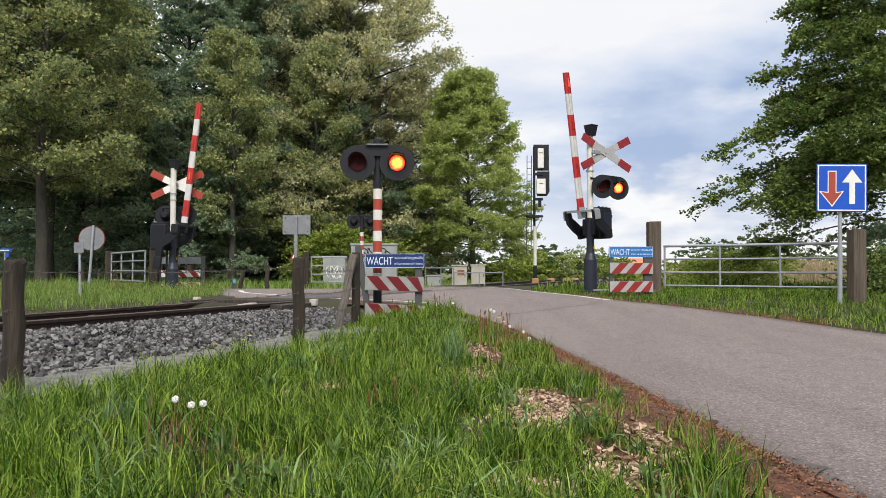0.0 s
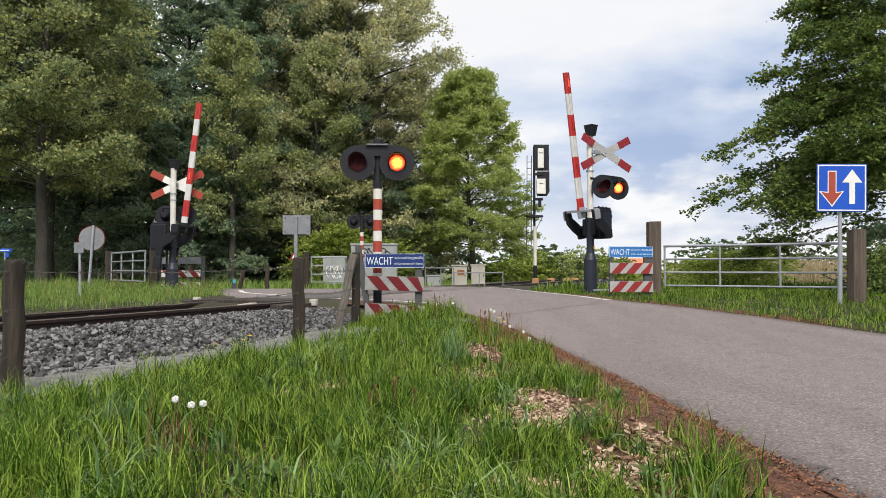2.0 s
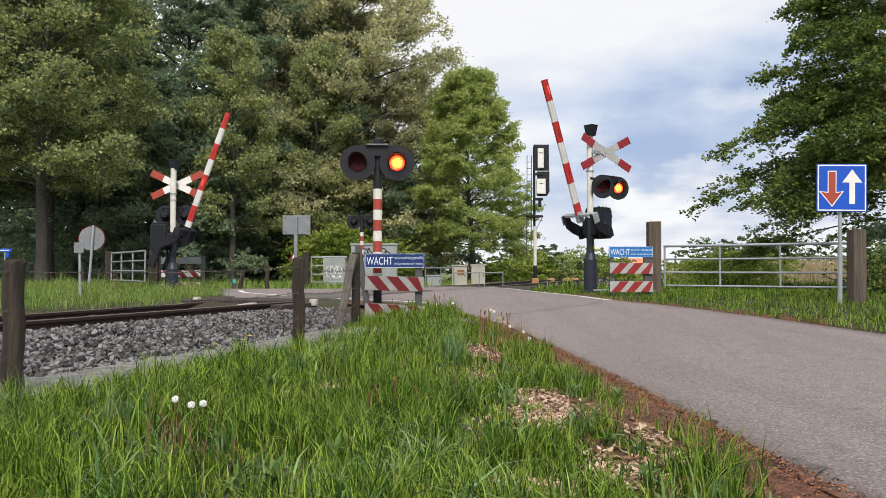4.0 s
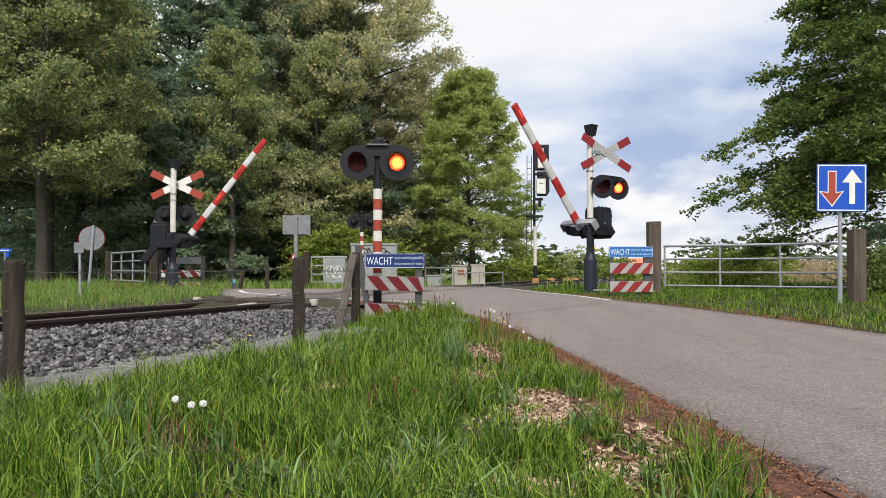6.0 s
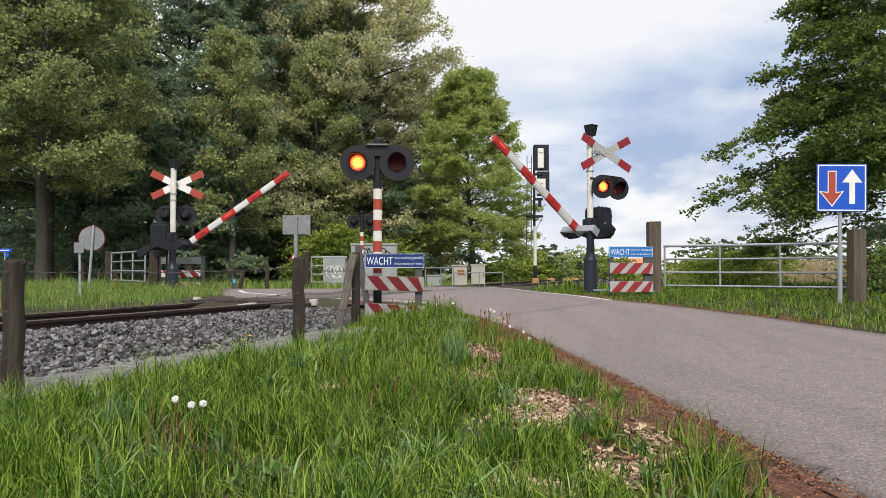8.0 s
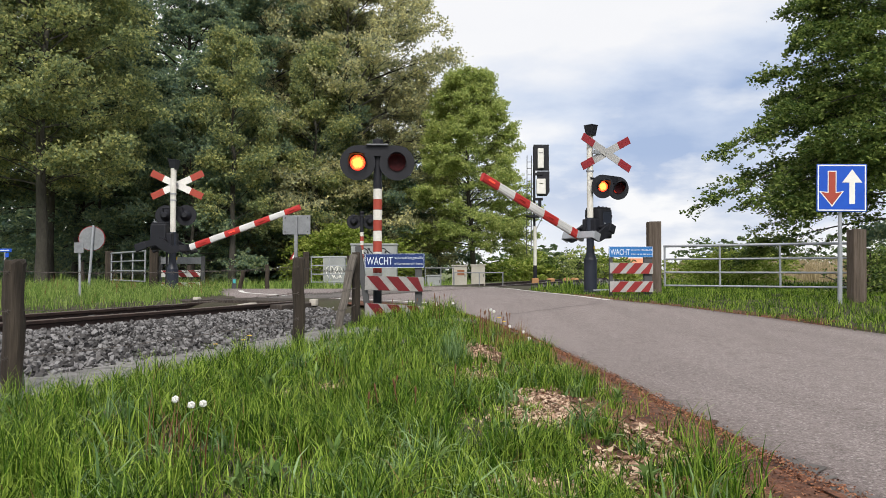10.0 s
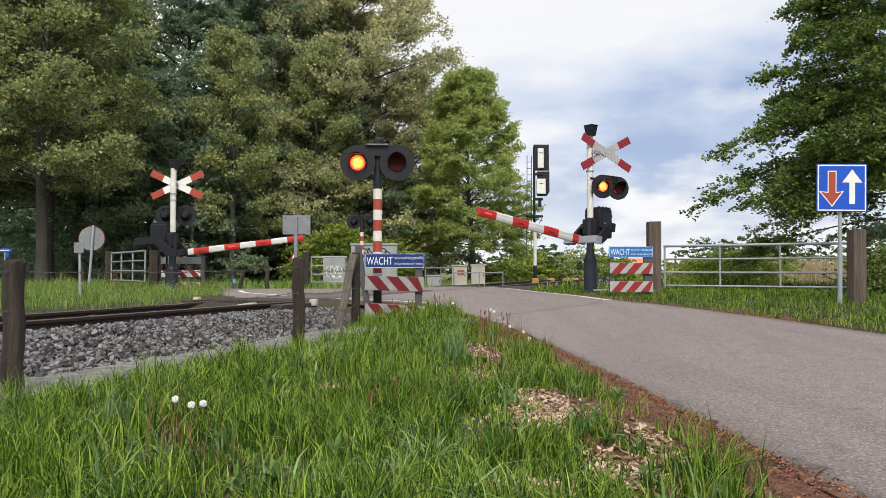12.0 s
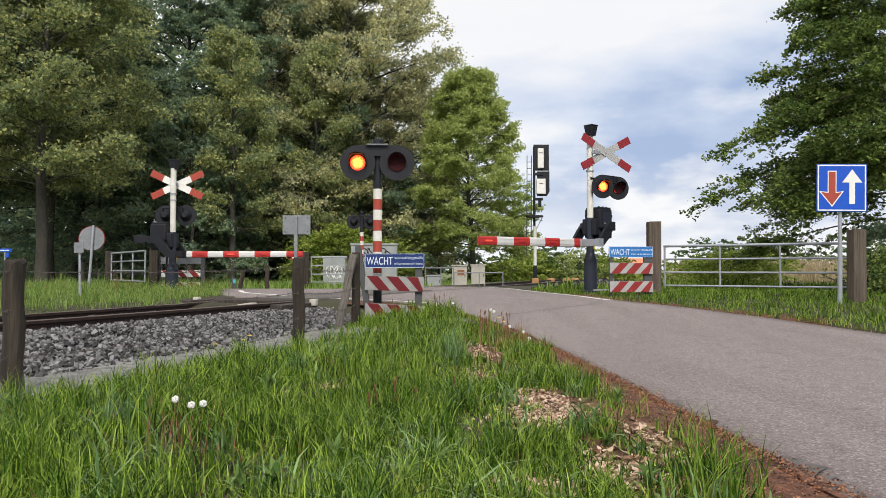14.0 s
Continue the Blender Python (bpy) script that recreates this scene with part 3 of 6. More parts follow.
def bare_at(x, y, grow=1.0):
    b = np.zeros(np.shape(x))
    for cx, cy, rx, ry in BARE:
        b = np.maximum(b, np.clip(1.75 - 1.2 * np.hypot((x - cx) / (rx * grow), (y - cy) / (ry * grow)) + 0.25 * np.sin(23 * x + 9 * y), 0, 1))
    return b


def grass_field(rng, count, xr, yr, keep, height, width, bend=0.6, joints=3):
    x, y = rng.uniform(*xr, count), rng.uniform(*yr, count)
    k = keep(x, y)
    x, y = x[k], y[k]
    h = height * (0.35 + 1.1 * patchy(x, y) * patchy(y * 2.3, x * 2.1)) * (1 - 0.7 * bare_at(x, y, 1.9)) * 1.25
    return blades(x, y, ground_z(x, y), rng, h, width, bend, joints)


def tufts(rng, count, xr, yr, keep, per, height, width, spread=0.05, bend=0.9):
    """Clumps of longer blades that lean outwards from their middle."""
    cx, cy = rng.uniform(*xr, count), rng.uniform(*yr, count)
    k = keep(cx, cy)
    cx, cy = cx[k], cy[k]
    size = rng.uniform(0.6, 1.5, len(cx))
    x = (cx[:, None] + rng.normal(0, spread, (len(cx), per)) * size[:, None]).ravel()
    y = (cy[:, None] + rng.normal(0, spread, (len(cx), per)) * size[:, None]).ravel()
    h = height * np.repeat(size, per) * (1 - 0.65 * bare_at(x, y, 1.7))
    return blades(x, y, ground_z(x, y), rng, h, width, bend, 3)


def build_grass():
    rng = np.random.default_rng(11)

    def road_gap(x, y):
        """Distance left of the lane's edge."""
        return np.interp(y, ROAD_L[:100, 1], ROAD_L[:100, 0]) - x

    def near_keep(x, y):
        verge = np.interp(y, [2, 5, 9, 12], [0.48, 0.37, 0.18, 0.08])
        return (road_gap(x, y) > verge * (0.6 + 0.9 * rng.random(len(x)) ** 2)) & (across(x, y) > np.interp(along(x, y), [2.3, 3.4], [2.25, 1.7]) + np.interp(along(x, y), [2.3, 3.4], [0.8, 0.3]) * rng.random(len(x)) ** 1.5) & (rng.random(len(x)) > 0.88 * bare_at(x, y))
    def tall_keep(x, y):
        return near_keep(x, y) & (patchy(x * 1.7 + 1, y * 1.2) + 0.25 * rng.random(len(x)) > 0.46)
    parts = [grass_field(rng, 46000, (-3.4, 1.6), (1.9, 5.2), near_keep, 0.085, 0.0062, 1.2, 3),
             grass_field(rng, 62000, (-4, 1.3), (5.0, 12.0), near_keep, 0.11, 0.0085, 1.0, 2),
             tufts(rng, 2300, (-3.4, 1.6), (1.9, 5.2), tall_keep, 24, 0.15, 0.0066, 0.030, 1.15),
             tufts(rng, 2600, (-4, 1.3), (5.0, 12.0), tall_keep, 16, 0.17, 0.0088, 0.040, 1.0),
             tufts(rng, 170, (-3.4, 1.2), (2.2, 11.0), near_keep, 60, 0.215, 0.0075, 0.040, 0.8),
             grass_field(rng, 22000, (-6.0, 2.4), (-6.0, 1.9), near_keep, 0.12, 0.018, 1.0, 2),
             tufts(rng, 26, (-1.3, 0.1), (9.6, 10.4), near_keep, 22, 0.13, 0.008, 0.06, 0.7)]
    tagged(new("verge_grass", raw_mesh("verge_grass", *merge(parts), M_GRASS)), "long fresh green grass on the near verge", "grass", kind="stuff")
    # coarse blue-green tussocks that arch over, and one upright dark tussock
    parts = [tufts(rng, 70, (-3.2, 0.9), (2.2, 5.0), near_keep, 16, 0.20, 0.011, 0.04, 1.7),
             tufts(rng, 60, (-3.2, 0.9), (5.0, 9.0), near_keep, 14, 0.19, 0.012, 0.05, 1.8),
             tufts(rng, 5, (-0.30, -0.02), (2.75, 3.0), near_keep, 26, 0.21, 0.010, 0.04, 1.7),
             tufts(rng, 5, (0.02, 0.14), (6.35, 6.6), near_keep, 60, 0.26, 0.008, 0.05, 0.6)]
    tagged(new("coarse_tussocks", raw_mesh("coarse_tussocks", *merge(parts), M_BLUEGRASS)), "coarse blue-green grass tussocks arching over the verge", "grass", kind="stuff")
    # low broad-leaved weeds in rosettes
    n = 170
    cx, cy = rng.uniform(-2.6, 1.1, n), 2.3 + 7.5 * rng.random(n) ** 1.3
    k = near_keep(cx, cy)
    cx, cy = cx[k], cy[k]
    x, y = np.repeat(cx, 9), np.repeat(cy, 9)
    weeds = blades(x, y, ground_z(x, y) + 0.02, rng, np.repeat(rng.uniform(0.06, 0.15, len(cx)), 9), 0.034, 1.5, 3)
    tagged(new("broad_leaved_weeds", raw_mesh("broad_leaved_weeds", *weeds, M_WEED)), "broad weed leaves in rosettes between the grass", "weeds", kind="stuff")
    parts = [tufts(rng, 600, (-3.2, 1.2), (2.0, 10.0), near_keep, 4, 0.14, 0.004, 0.05, 1.3),
             tufts(rng, 22, (0.2, 0.9), (7.2, 9.2), near_keep, 8, 0.20, 0.007, 0.05, 0.25),
             tufts(rng, 140, (-15, -2.5), (7, 22), lambda x, y: (across(x, y) < -2.35) & ~in_poly(x, y, ROAD_POLY), 6, 0.36, 0.009, 0.12, 0.5)]
    tagged(new("dry_stalks", raw_mesh("dry_stalks", *merge(parts), M_DRYGRASS)), "brown dry stalks and straw between the grass", "dry grass", kind="stuff")
    x, y = rng.normal(-1.10, 0.055, 34), rng.normal(3.05, 0.04, 34)
    x2, y2 = rng.normal(0.60, 0.14, 40), rng.normal(8.0, 0.5, 40)
    parts = [blades(x, y, ground_z(x, y), rng, np.full(34, 0.29), 0.008, 0.30, 3), blades(x2, y2, ground_z(x2, y2), rng, np.full(40, 0.26), 0.007, 0.3, 3)]
    tagged(new("red_brown_stalks", raw_mesh("red_brown_stalks", *merge(parts), M_REDSTALK)), "withered red-brown weed stalks standing in the grass", "dry weeds", kind="stuff")

    def far_keep(x, y):
        return (across(x, y) < np.where(along(x, y) < 4.4, -1.8, -2.35)) & ~in_poly(x, y, ROAD_POLY)
    parts = [grass_field(rng, 34000, (-15, -2.5), (7, 22), far_keep, 0.16, 0.011, 1.1, 2),
             tufts(rng, 1900, (-15, -2.5), (7, 22), far_keep, 13, 0.26, 0.011, 0.07, 1.3),
             grass_field(rng, 22000, (-14, 4), (21, 34), far_keep, 0.36, 0.030, 0.6, 2)]
    tagged(new("bank_grass", raw_mesh("bank_grass", *merge(parts), M_BANK)), "tall green grass on the bank beyond the track", "grass", kind="stuff")

    def right_keep(x, y):
        return (across(x, y) > 2.1) & ~in_poly(x, y, ROAD_POLY) & (x > 0.6)
    parts = [grass_field(rng, 34000, (1.5, 9), (8, 19), right_keep, 0.095, 0.009, 1.0, 2),
             tufts(rng, 1100, (1.5, 9), (8, 19), right_keep, 14, 0.125, 0.009, 0.05, 1.2),
             grass_field(rng, 14000, (1, 16), (18, 34), right_keep, 0.26, 0.032, 0.6, 2)]
    tagged(new("roadside_grass", raw_mesh("roadside_grass", *merge(parts), M_GRASS)), "green grass along the gate and barrier", "grass", kind="stuff")

    # fallen leaves and chips: red-brown along the lane, pale in the bare spots
    y = 1.6 + 10.4 * rng.random(56000) ** 1.6
    edge = np.interp(y, ROAD_L[:100, 1], ROAD_L[:100, 0])
    wide = np.interp(y, [2, 5, 9, 12], [0.55, 0.36, 0.16, 0.09])
    x = edge + 0.05 - wide * np.abs(rng.normal(0.0, 0.75, len(y))) + 0.05 * (rng.random(len(y)) < 0.15)
    y2 = rng.uniform(9, 15, 2500)
    x2 = np.interp(y2, ROAD_R[:100, 1], ROAD_R[:100, 0]) + rng.normal(0.05, 0.1, len(y2))
    x, y = np.concatenate([x, x2]), np.concatenate([y, y2])
    p = np.stack([x, y, np.maximum(ground_z(x, y), np.where(in_poly(x, y, ROAD_POLY), level(x, y), -9)) + rng.uniform(0.003, 0.015, len(x))], -1)
    tagged(new("leaf_litter", raw_mesh("leaf_litter", *leaf_cards(p, rng, 0.0068, 0.5), M_REDDEAD)), "red-brown leaf litter along the asphalt edge", "leaf litter", kind="stuff")
    x, y = [], []
    for cx, cy, rx, ry in BARE:
        k = int(3200 * rx * ry / 0.1)
        x.append(cx + rx * 0.8 * rng.normal(0, 1, k))
        y.append(cy + ry * 0.7 * rng.normal(0, 1, k))
    x, y = np.concatenate(x), np.concatenate(y)
    p = np.stack([x, y, ground_z(x, y) + rng.uniform(0.002, 0.02, len(x))], -1)
    tagged(new("wood_chips", raw_mesh("wood_chips", *leaf_cards(p, rng, 0.019, 0.9), M_DEAD)), "pale dry leaves and chips on bare spots in the verge", "leaf litter", kind="stuff")


def leaf_cards(centres, rng, size, flat=0.5):
    """Small pointed leaves (two triangles as one bent quad each) about the given centres."""
    n = len(centres)
    a = rng.uniform(0, 6.28, n)
    nz = rng.normal(0, 1, (n, 3))
    nz[:, 2] = np.abs(nz[:, 2]) + flat * 2
    nz /= np.linalg.norm(nz, axis=1)[:, None]
    d = np.stack([np.cos(a), np.sin(a), rng.uniform(-0.6, 0.3, n)], -1)
    u = d - nz * np.sum(d * nz, 1)[:, None]
    u /= np.linalg.norm(u, axis=1)[:, None]
    w = np.cross(nz, u)
    s = (size * rng.uniform(0.6, 1.35, n))[:, None]
    v = np.stack([centres - u * s, centres - w * s * 0.55 - nz * s * 0.12, centres + u * s, centres + w * s * 0.55 - nz * s * 0.12], 1)
    f = np.arange(n * 4).reshape(n, 4)
    return v.reshape(-1, 3), f


def crown_points(rng, boughs, per, lobes, spread=(0.9, 0.3), droop=0.25):
    """Leaf places: sprays along boughs that fill lobes (x, y, z, radius, height)."""
    lob = np.array(lobes)
    pick = rng.choice(len(lob), boughs, p=lob[:, 3] ** 1.6 / np.sum(lob[:, 3] ** 1.6))
    d = rng.normal(0, 1, (boughs, 3))
    d /= np.linalg.norm(d, axis=1)[:, None]
    r = rng.uniform(0.55, 1.08, boughs) ** 0.6
    c = lob[pick, :3] + d * r[:, None] * np.stack([lob[pick, 3], lob[pick, 3], lob[pick, 4]], -1)
    out = d.copy()
    out[:, 2] *= 0.2
    out /= np.linalg.norm(out, axis=1)[:, None] + 1e-6
    side = np.stack([-out[:, 1], out[:, 0], np.zeros(boughs)], -1)
    ln, wd = spread
    t = rng.uniform(-1, 1, (boughs, per))
    s = rng.normal(0, 1, (boughs, per)) * (1.1 - 0.5 * (t + 1) / 2)
    k = rng.uniform(0.5, 1.3, (boughs, 1))
    p = c[:, None] + out[:, None] * (t * ln * k)[..., None] + side[:, None] * (s * wd * k)[..., None]
    p[..., 2] += -droop * (t + 1) ** 2 * 0.25 * ln + rng.normal(0, 0.08 * ln, (boughs, per))
    return p.reshape(-1, 3)


def limb_mesh(rng, height, radius, limbs, reach, start=0.3, lean=0.0):
    """A tapered, slightly crooked trunk with limbs."""
    bm = bmesh.new()

    def tapered(points, radii, seg):
        prev = None
        for i, (p, r) in enumerate(zip(points, radii)):
            d = (points[min(i + 1, len(points) - 1)] - points[max(i - 1, 0)]).normalized()
            q = d.to_track_quat("Z", "Y")
            ring = [bm.verts.new(p + q @ Vector((r * math.cos(6.2832 * k / seg), r * math.sin(6.2832 * k / seg), 0))) for k in range(seg)]
            if prev:
                for k in range(seg):
                    bm.faces.new((prev[k], prev[(k + 1) % seg], ring[(k + 1) % seg], ring[k]))
            prev = ring
    pts, rad = [], []
    for i in range(9):
        t = i / 8
        pts.append(Vector((lean * t * height + rng.normal(0, 0.12) * (i > 0), rng.normal(0, 0.12) * (i > 0), t * height * 0.92 - 0.25 * (i == 0))))
        rad.append(radius * (1.35 if i == 0 else 1 - 0.85 * t))
    tapered(pts, rad, 12)
    for k in range(limbs):
        t = rng.uniform(start, 0.95)
        i = min(int(t * 8), 7)
        p = pts[i].lerp(pts[i + 1], t * 8 - i)
        a = rng.uniform(0, 6.28)
        ln = reach * (1.15 - t) * rng.uniform(0.6, 1.1)
        d = Vector((math.cos(a), math.sin(a), rng.uniform(0.15, 0.7)))
        lp, lr = [], []
        for j in range(5):
            u = j / 4
            lp.append(p + d * ln * u + Vector((rng.normal(0, 0.1), rng.normal(0, 0.1), -0.12 * ln * u * u)) * (j > 0))
            lr.append(radius * 0.36 * (1 - t * 0.5) * (1 - 0.85 * u))
        tapered(lp, lr, 7)
    return bm


def tubes(points, radii, seg):
    """Tapered tubes along many lines at once: points (n, k, 3), radii (n, k)."""
    n, k, _ = points.shape
    d = np.gradient(points, axis=1)
    d /= np.linalg.norm(d, axis=2)[..., None] + 1e-9
    ref = np.where(np.abs(d[..., 2:3]) > 0.9, np.array([1.0, 0, 0]), np.array([0, 0, 1.0]))
    a = np.cross(d, ref)
    a /= np.linalg.norm(a, axis=2)[..., None] + 1e-9
    b = np.cross(d, a)
    w = 2 * np.pi * np.arange(seg) / seg
    ring = a[:, :, None] * np.cos(w)[:, None] + b[:, :, None] * np.sin(w)[:, None]
    v = points[:, :, None] + ring * radii[:, :, None, None]
    base = (np.arange(n)[:, None, None] * k + np.arange(k - 1)[None, :, None]) * seg
    c, e = np.arange(seg)[None, None], (np.arange(seg)[None, None] + 1) % seg
    f = np.stack(np.broadcast_arrays(base + c, base + e, base + seg + e, base + seg + c), -1)
    return v.reshape(-1, 3), f.reshape(-1, 4)


def heading(az, el):
    return np.stack([np.cos(az) * np.cos(el), np.sin(az) * np.cos(el), np.sin(el)], -1)


def grow(rng, height, radius, profile, limbs, rise, arch, branches, twigs, leaves, twig=0.5, start=0.12, tuft=0.0, sag=0.25, special=(), loose=0.03, fan=0.40):
    """A tree grown from trunk to limbs, branches and twigs. profile: (share of the height, reach of the limbs).
    special: single limbs as (height, azimuth, length, rise, arch) in metres and degrees. Returns wood tubes and leaf places."""
    down = np.array([0, 0, -1.0])
    tt = np.linspace(0, 1, 10)
    trunk = np.stack([np.cumsum(rng.normal(0, 0.06, 10)), np.cumsum(rng.normal(0, 0.06, 10)), tt * height * 0.97 - 0.3 * (tt == 0)], -1)
    wood = [tubes(trunk[None], (radius * (1.02 - 0.94 * tt) * (1 + 0.2 * (tt == 0)))[None], 12)]
    # limbs
    t = np.clip(np.linspace(start, 0.97, limbs) + rng.normal(0, 0.5 / limbs, limbs), start, 0.99)
    az = np.arange(limbs) * 2.39996 + rng.normal(0, 0.3, limbs)
    ln = np.interp(t, [p[0] for p in profile], [p[1] for p in profile]) * rng.uniform(0.72, 1.15, limbs)
    el = np.radians(np.interp(t, [0, 1], rise)) + rng.normal(0, 0.13, limbs)
    ar = np.full(limbs, arch) * rng.uniform(0.5, 1.4, limbs) * (1.1 - 0.8 * t)
    z0 = t * height
    if special:
        sp = np.array(special, float)
        z0, az, ln = np.concatenate([z0, sp[:, 0]]), np.concatenate([az, np.radians(sp[:, 1])]), np.concatenate([ln, sp[:, 2]])
        el, ar = np.concatenate([el, np.radians(sp[:, 3])]), np.concatenate([ar, sp[:, 4]])
    nl = len(z0)
    foot = np.stack([np.interp(z0, trunk[:, 2], trunk[:, 0]), np.interp(z0, trunk[:, 2], trunk[:, 1]), z0], -1)
    bend, wave = rng.normal(0, 0.35, nl), rng.uniform(0, 6.28, nl)
    bend[limbs:] *= 0.25

    def limb_at(i, u):
        a = az[i] + bend[i] * u + 0.10 * np.sin(5 * u + wave[i])
        return foot[i] + heading(a, el[i]) * (ln[i] * u)[..., None] + down * (ar[i] * ln[i] * u * u)[..., None]
    u = np.broadcast_to(np.linspace(0, 1, 8), (nl, 8))
    idx = np.broadcast_to(np.arange(nl)[:, None], (nl, 8))
    thick = radius * 0.20 * np.clip(ln / (ln.max() + 1e-6), 0.3, 1)
    wood.append(tubes(limb_at(idx, u), thick[:, None] * (1.02 - 0.9 * u), 6))
    # branches to both sides of each limb, shorter towards its tip
    i = np.repeat(np.arange(nl), branches)
    nb = len(i)
    ub = rng.uniform(0.22, 1.0, nb) ** 0.72
    side = np.where(np.arange(nb) % 2 == 0, 1, -1)
    az_b = az[i] + bend[i] * ub + side * rng.uniform(0.35, 1.15, nb) * (1.1 - 0.6 * ub)
    el_b = el[i] * 0.55 - 1.1 * ar[i] * ub + rng.normal(0.05, 0.20, nb)
    lb = (fan * ln[i] * (1.12 - ub) * rng.uniform(0.6, 1.25, nb)) + twig * 0.7
    root = limb_at(i, ub)

    def branch_at(j, v):
        return root[j] + heading(az_b[j], el_b[j]) * (lb[j] * v)[..., None] + down * (sag * lb[j] * v * v)[..., None]
    v = np.broadcast_to(np.linspace(0, 1, 3), (nb, 3))
    jdx = np.broadcast_to(np.arange(nb)[:, None], (nb, 3))
    wood.append(tubes(branch_at(jdx, v), (0.045 * radius * np.clip(lb, 0.3, 2.0))[:, None] * (1.05 - 0.9 * v), 3))
    # twigs and the leaves on them
    j = np.repeat(np.arange(nb), twigs)
    nt = len(j)
    vt = rng.uniform(0.12, 1.0, nt)
    side = np.where(np.arange(nt) % 2 == 0, 1, -1)
    az_t = az_b[j] + side * rng.uniform(0.3, 1.2, nt)
    el_t = el_b[j] - 2 * sag * vt * 0.5 + rng.normal(0.1, 0.28, nt)
    lt = twig * rng.uniform(0.5, 1.3, nt) * (1.15 - 0.5 * vt)
    knot = branch_at(j, vt)
    w = rng.uniform(0, 1, (nt, leaves)) ** (0.45 if tuft else 0.8)
    p = knot[:, None] + heading(az_t, el_t)[:, None] * (lt[:, None] * w)[..., None]
    p = p + rng.normal(0, 1, p.shape) * np.array([1, 1, 0.7]) * (loose + tuft * w[..., None])
    return merge(wood), p.reshape(-1, 3)


def small_leaves(centres, rng, size):
    """Far leaves: one pointed triangle each, lying in any direction but mostly level."""
    n = len(centres)
    nz = rng.normal(0, 0.8, (n, 3))
    nz[:, 2] += 0.35
    nz /= np.linalg.norm(nz, axis=1)[:, None]
    a = rng.normal(0, 1, (n, 3))
    u = np.cross(nz, a)
    u /= np.linalg.norm(u, axis=1)[:, None] + 1e-9
    w = np.cross(nz, u)
    s = (size * rng.uniform(0.65, 1.35, n))[:, None]
    v = np.stack([centres + u * s * 1.25, centres - u * s * 0.6 + w * s * 0.75, centres - u * s * 0.6 - w * s * 0.75], 1)
    return v.reshape(-1, 3), np.arange(n * 3).reshape(n, 3)


def build_tree(name, m, label, rng, height, radius, profile, leaf, mat, group="", fine=False, **shape):
    tree = thing(name, m, label, "tree", group)
    (wv, wf), points = grow(rng, height, radius, profile, **shape)
    for part_name, data in (("trunk", raw_mesh("trunk", wv, wf, M_BARK, True)), ("crown", raw_mesh("crown", *(leaf_cards(points, rng, leaf, 0.1) if fine else small_leaves(points, rng, leaf)), mat))):
        new(part_name, data).parent = tree
    return tree


# ---- level crossing equipment ----
SHUTTERS_A, SHUTTERS_B, BOOMS = [], [], []


def lamp_head(parent, c, yaw, lit=None, name="lamp"):
    """A round black backboard with lens, visor and an added dark red shutter, hinged below the visor to make the lens
    look unlit; faces -y.
    """
    x, y, z = c
    bm = bmesh.new()
    bmesh.ops.create_cone(bm, cap_ends=True, segments=40, radius1=0.255, radius2=0.255, depth=0.012, matrix=Matrix.Rotation(radians(90), 4, "X"))
    bmesh.ops.create_cone(bm, cap_ends=True, segments=24, radius1=0.145, radius2=0.06, depth=0.17, matrix=Matrix.Translation((0, 0.09, 0)) @ Matrix.Rotation(radians(-90), 4, "X"))
    head = part(name, bm, M_BLACK, parent, "round black lamp backboard with red lens")
    head.matrix_basis = pose(x, y, z, 0, 0, yaw)
    lens = bmesh.new()
    bmesh.ops.create_cone(lens, cap_ends=True, segments=32, radius1=0.112, radius2=0.112, depth=0.01, matrix=Matrix.Translation((0, -0.012, 0)) @ Matrix.Rotation(radians(90), 4, "X"))
    part("lens", lens, M_LENS_LIT if lit is not None else M_LENS_DARK, head, "red signal lens")
    vis = bmesh.new()
    n, r0 = 22, 0.135
    ring = []
    for k in range(n + 1):
        a = math.pi * (-0.12 + 1.24 * k / n)
        out = -0.08 - 0.13 * max(0.0, math.sin(a)) ** 0.8
        for r in (r0, r0 - 0.006):
            ring.append([vis.verts.new((r * math.cos(a), -0.006, r * math.sin(a))), vis.verts.new((r * math.cos(a), out, r * math.sin(a)))])
    for k in range(n):
        a, b, c2, d = ring[2 * k], ring[2 * k + 1], ring[2 * k + 2], ring[2 * k + 3]
        vis.faces.new((a[0], a[1], c2[1], c2[0]))
        vis.faces.new((b[0], d[0], d[1], b[1]))
        vis.faces.new((a[1], b[1], d[1], c2[1]))
    bmesh.ops.recalc_face_normals(vis, faces=vis.faces)
    part("visor", vis, M_BLACK, head)
    if lit is not None:
        # added flap, no real lamp part: it covers the glowing lens between flashes
        sh = bmesh.new()
        bmesh.ops.create_cone(sh, cap_ends=True, segments=32, radius1=0.118, radius2=0.118, depth=0.004, matrix=Matrix.Translation((0, 0, -0.118)) @ Matrix.Rotation(radians(90), 4, "X"))
        shutter = part("shutter", sh, M_LENS_DARK, head, "added dark red shutter that makes the lens look unlit")
        shutter.matrix_basis = Matrix.Translation((0, -0.028, 0.118))
        (SHUTTERS_A if lit == "first" else SHUTTERS_B).append(shutter)
    return head


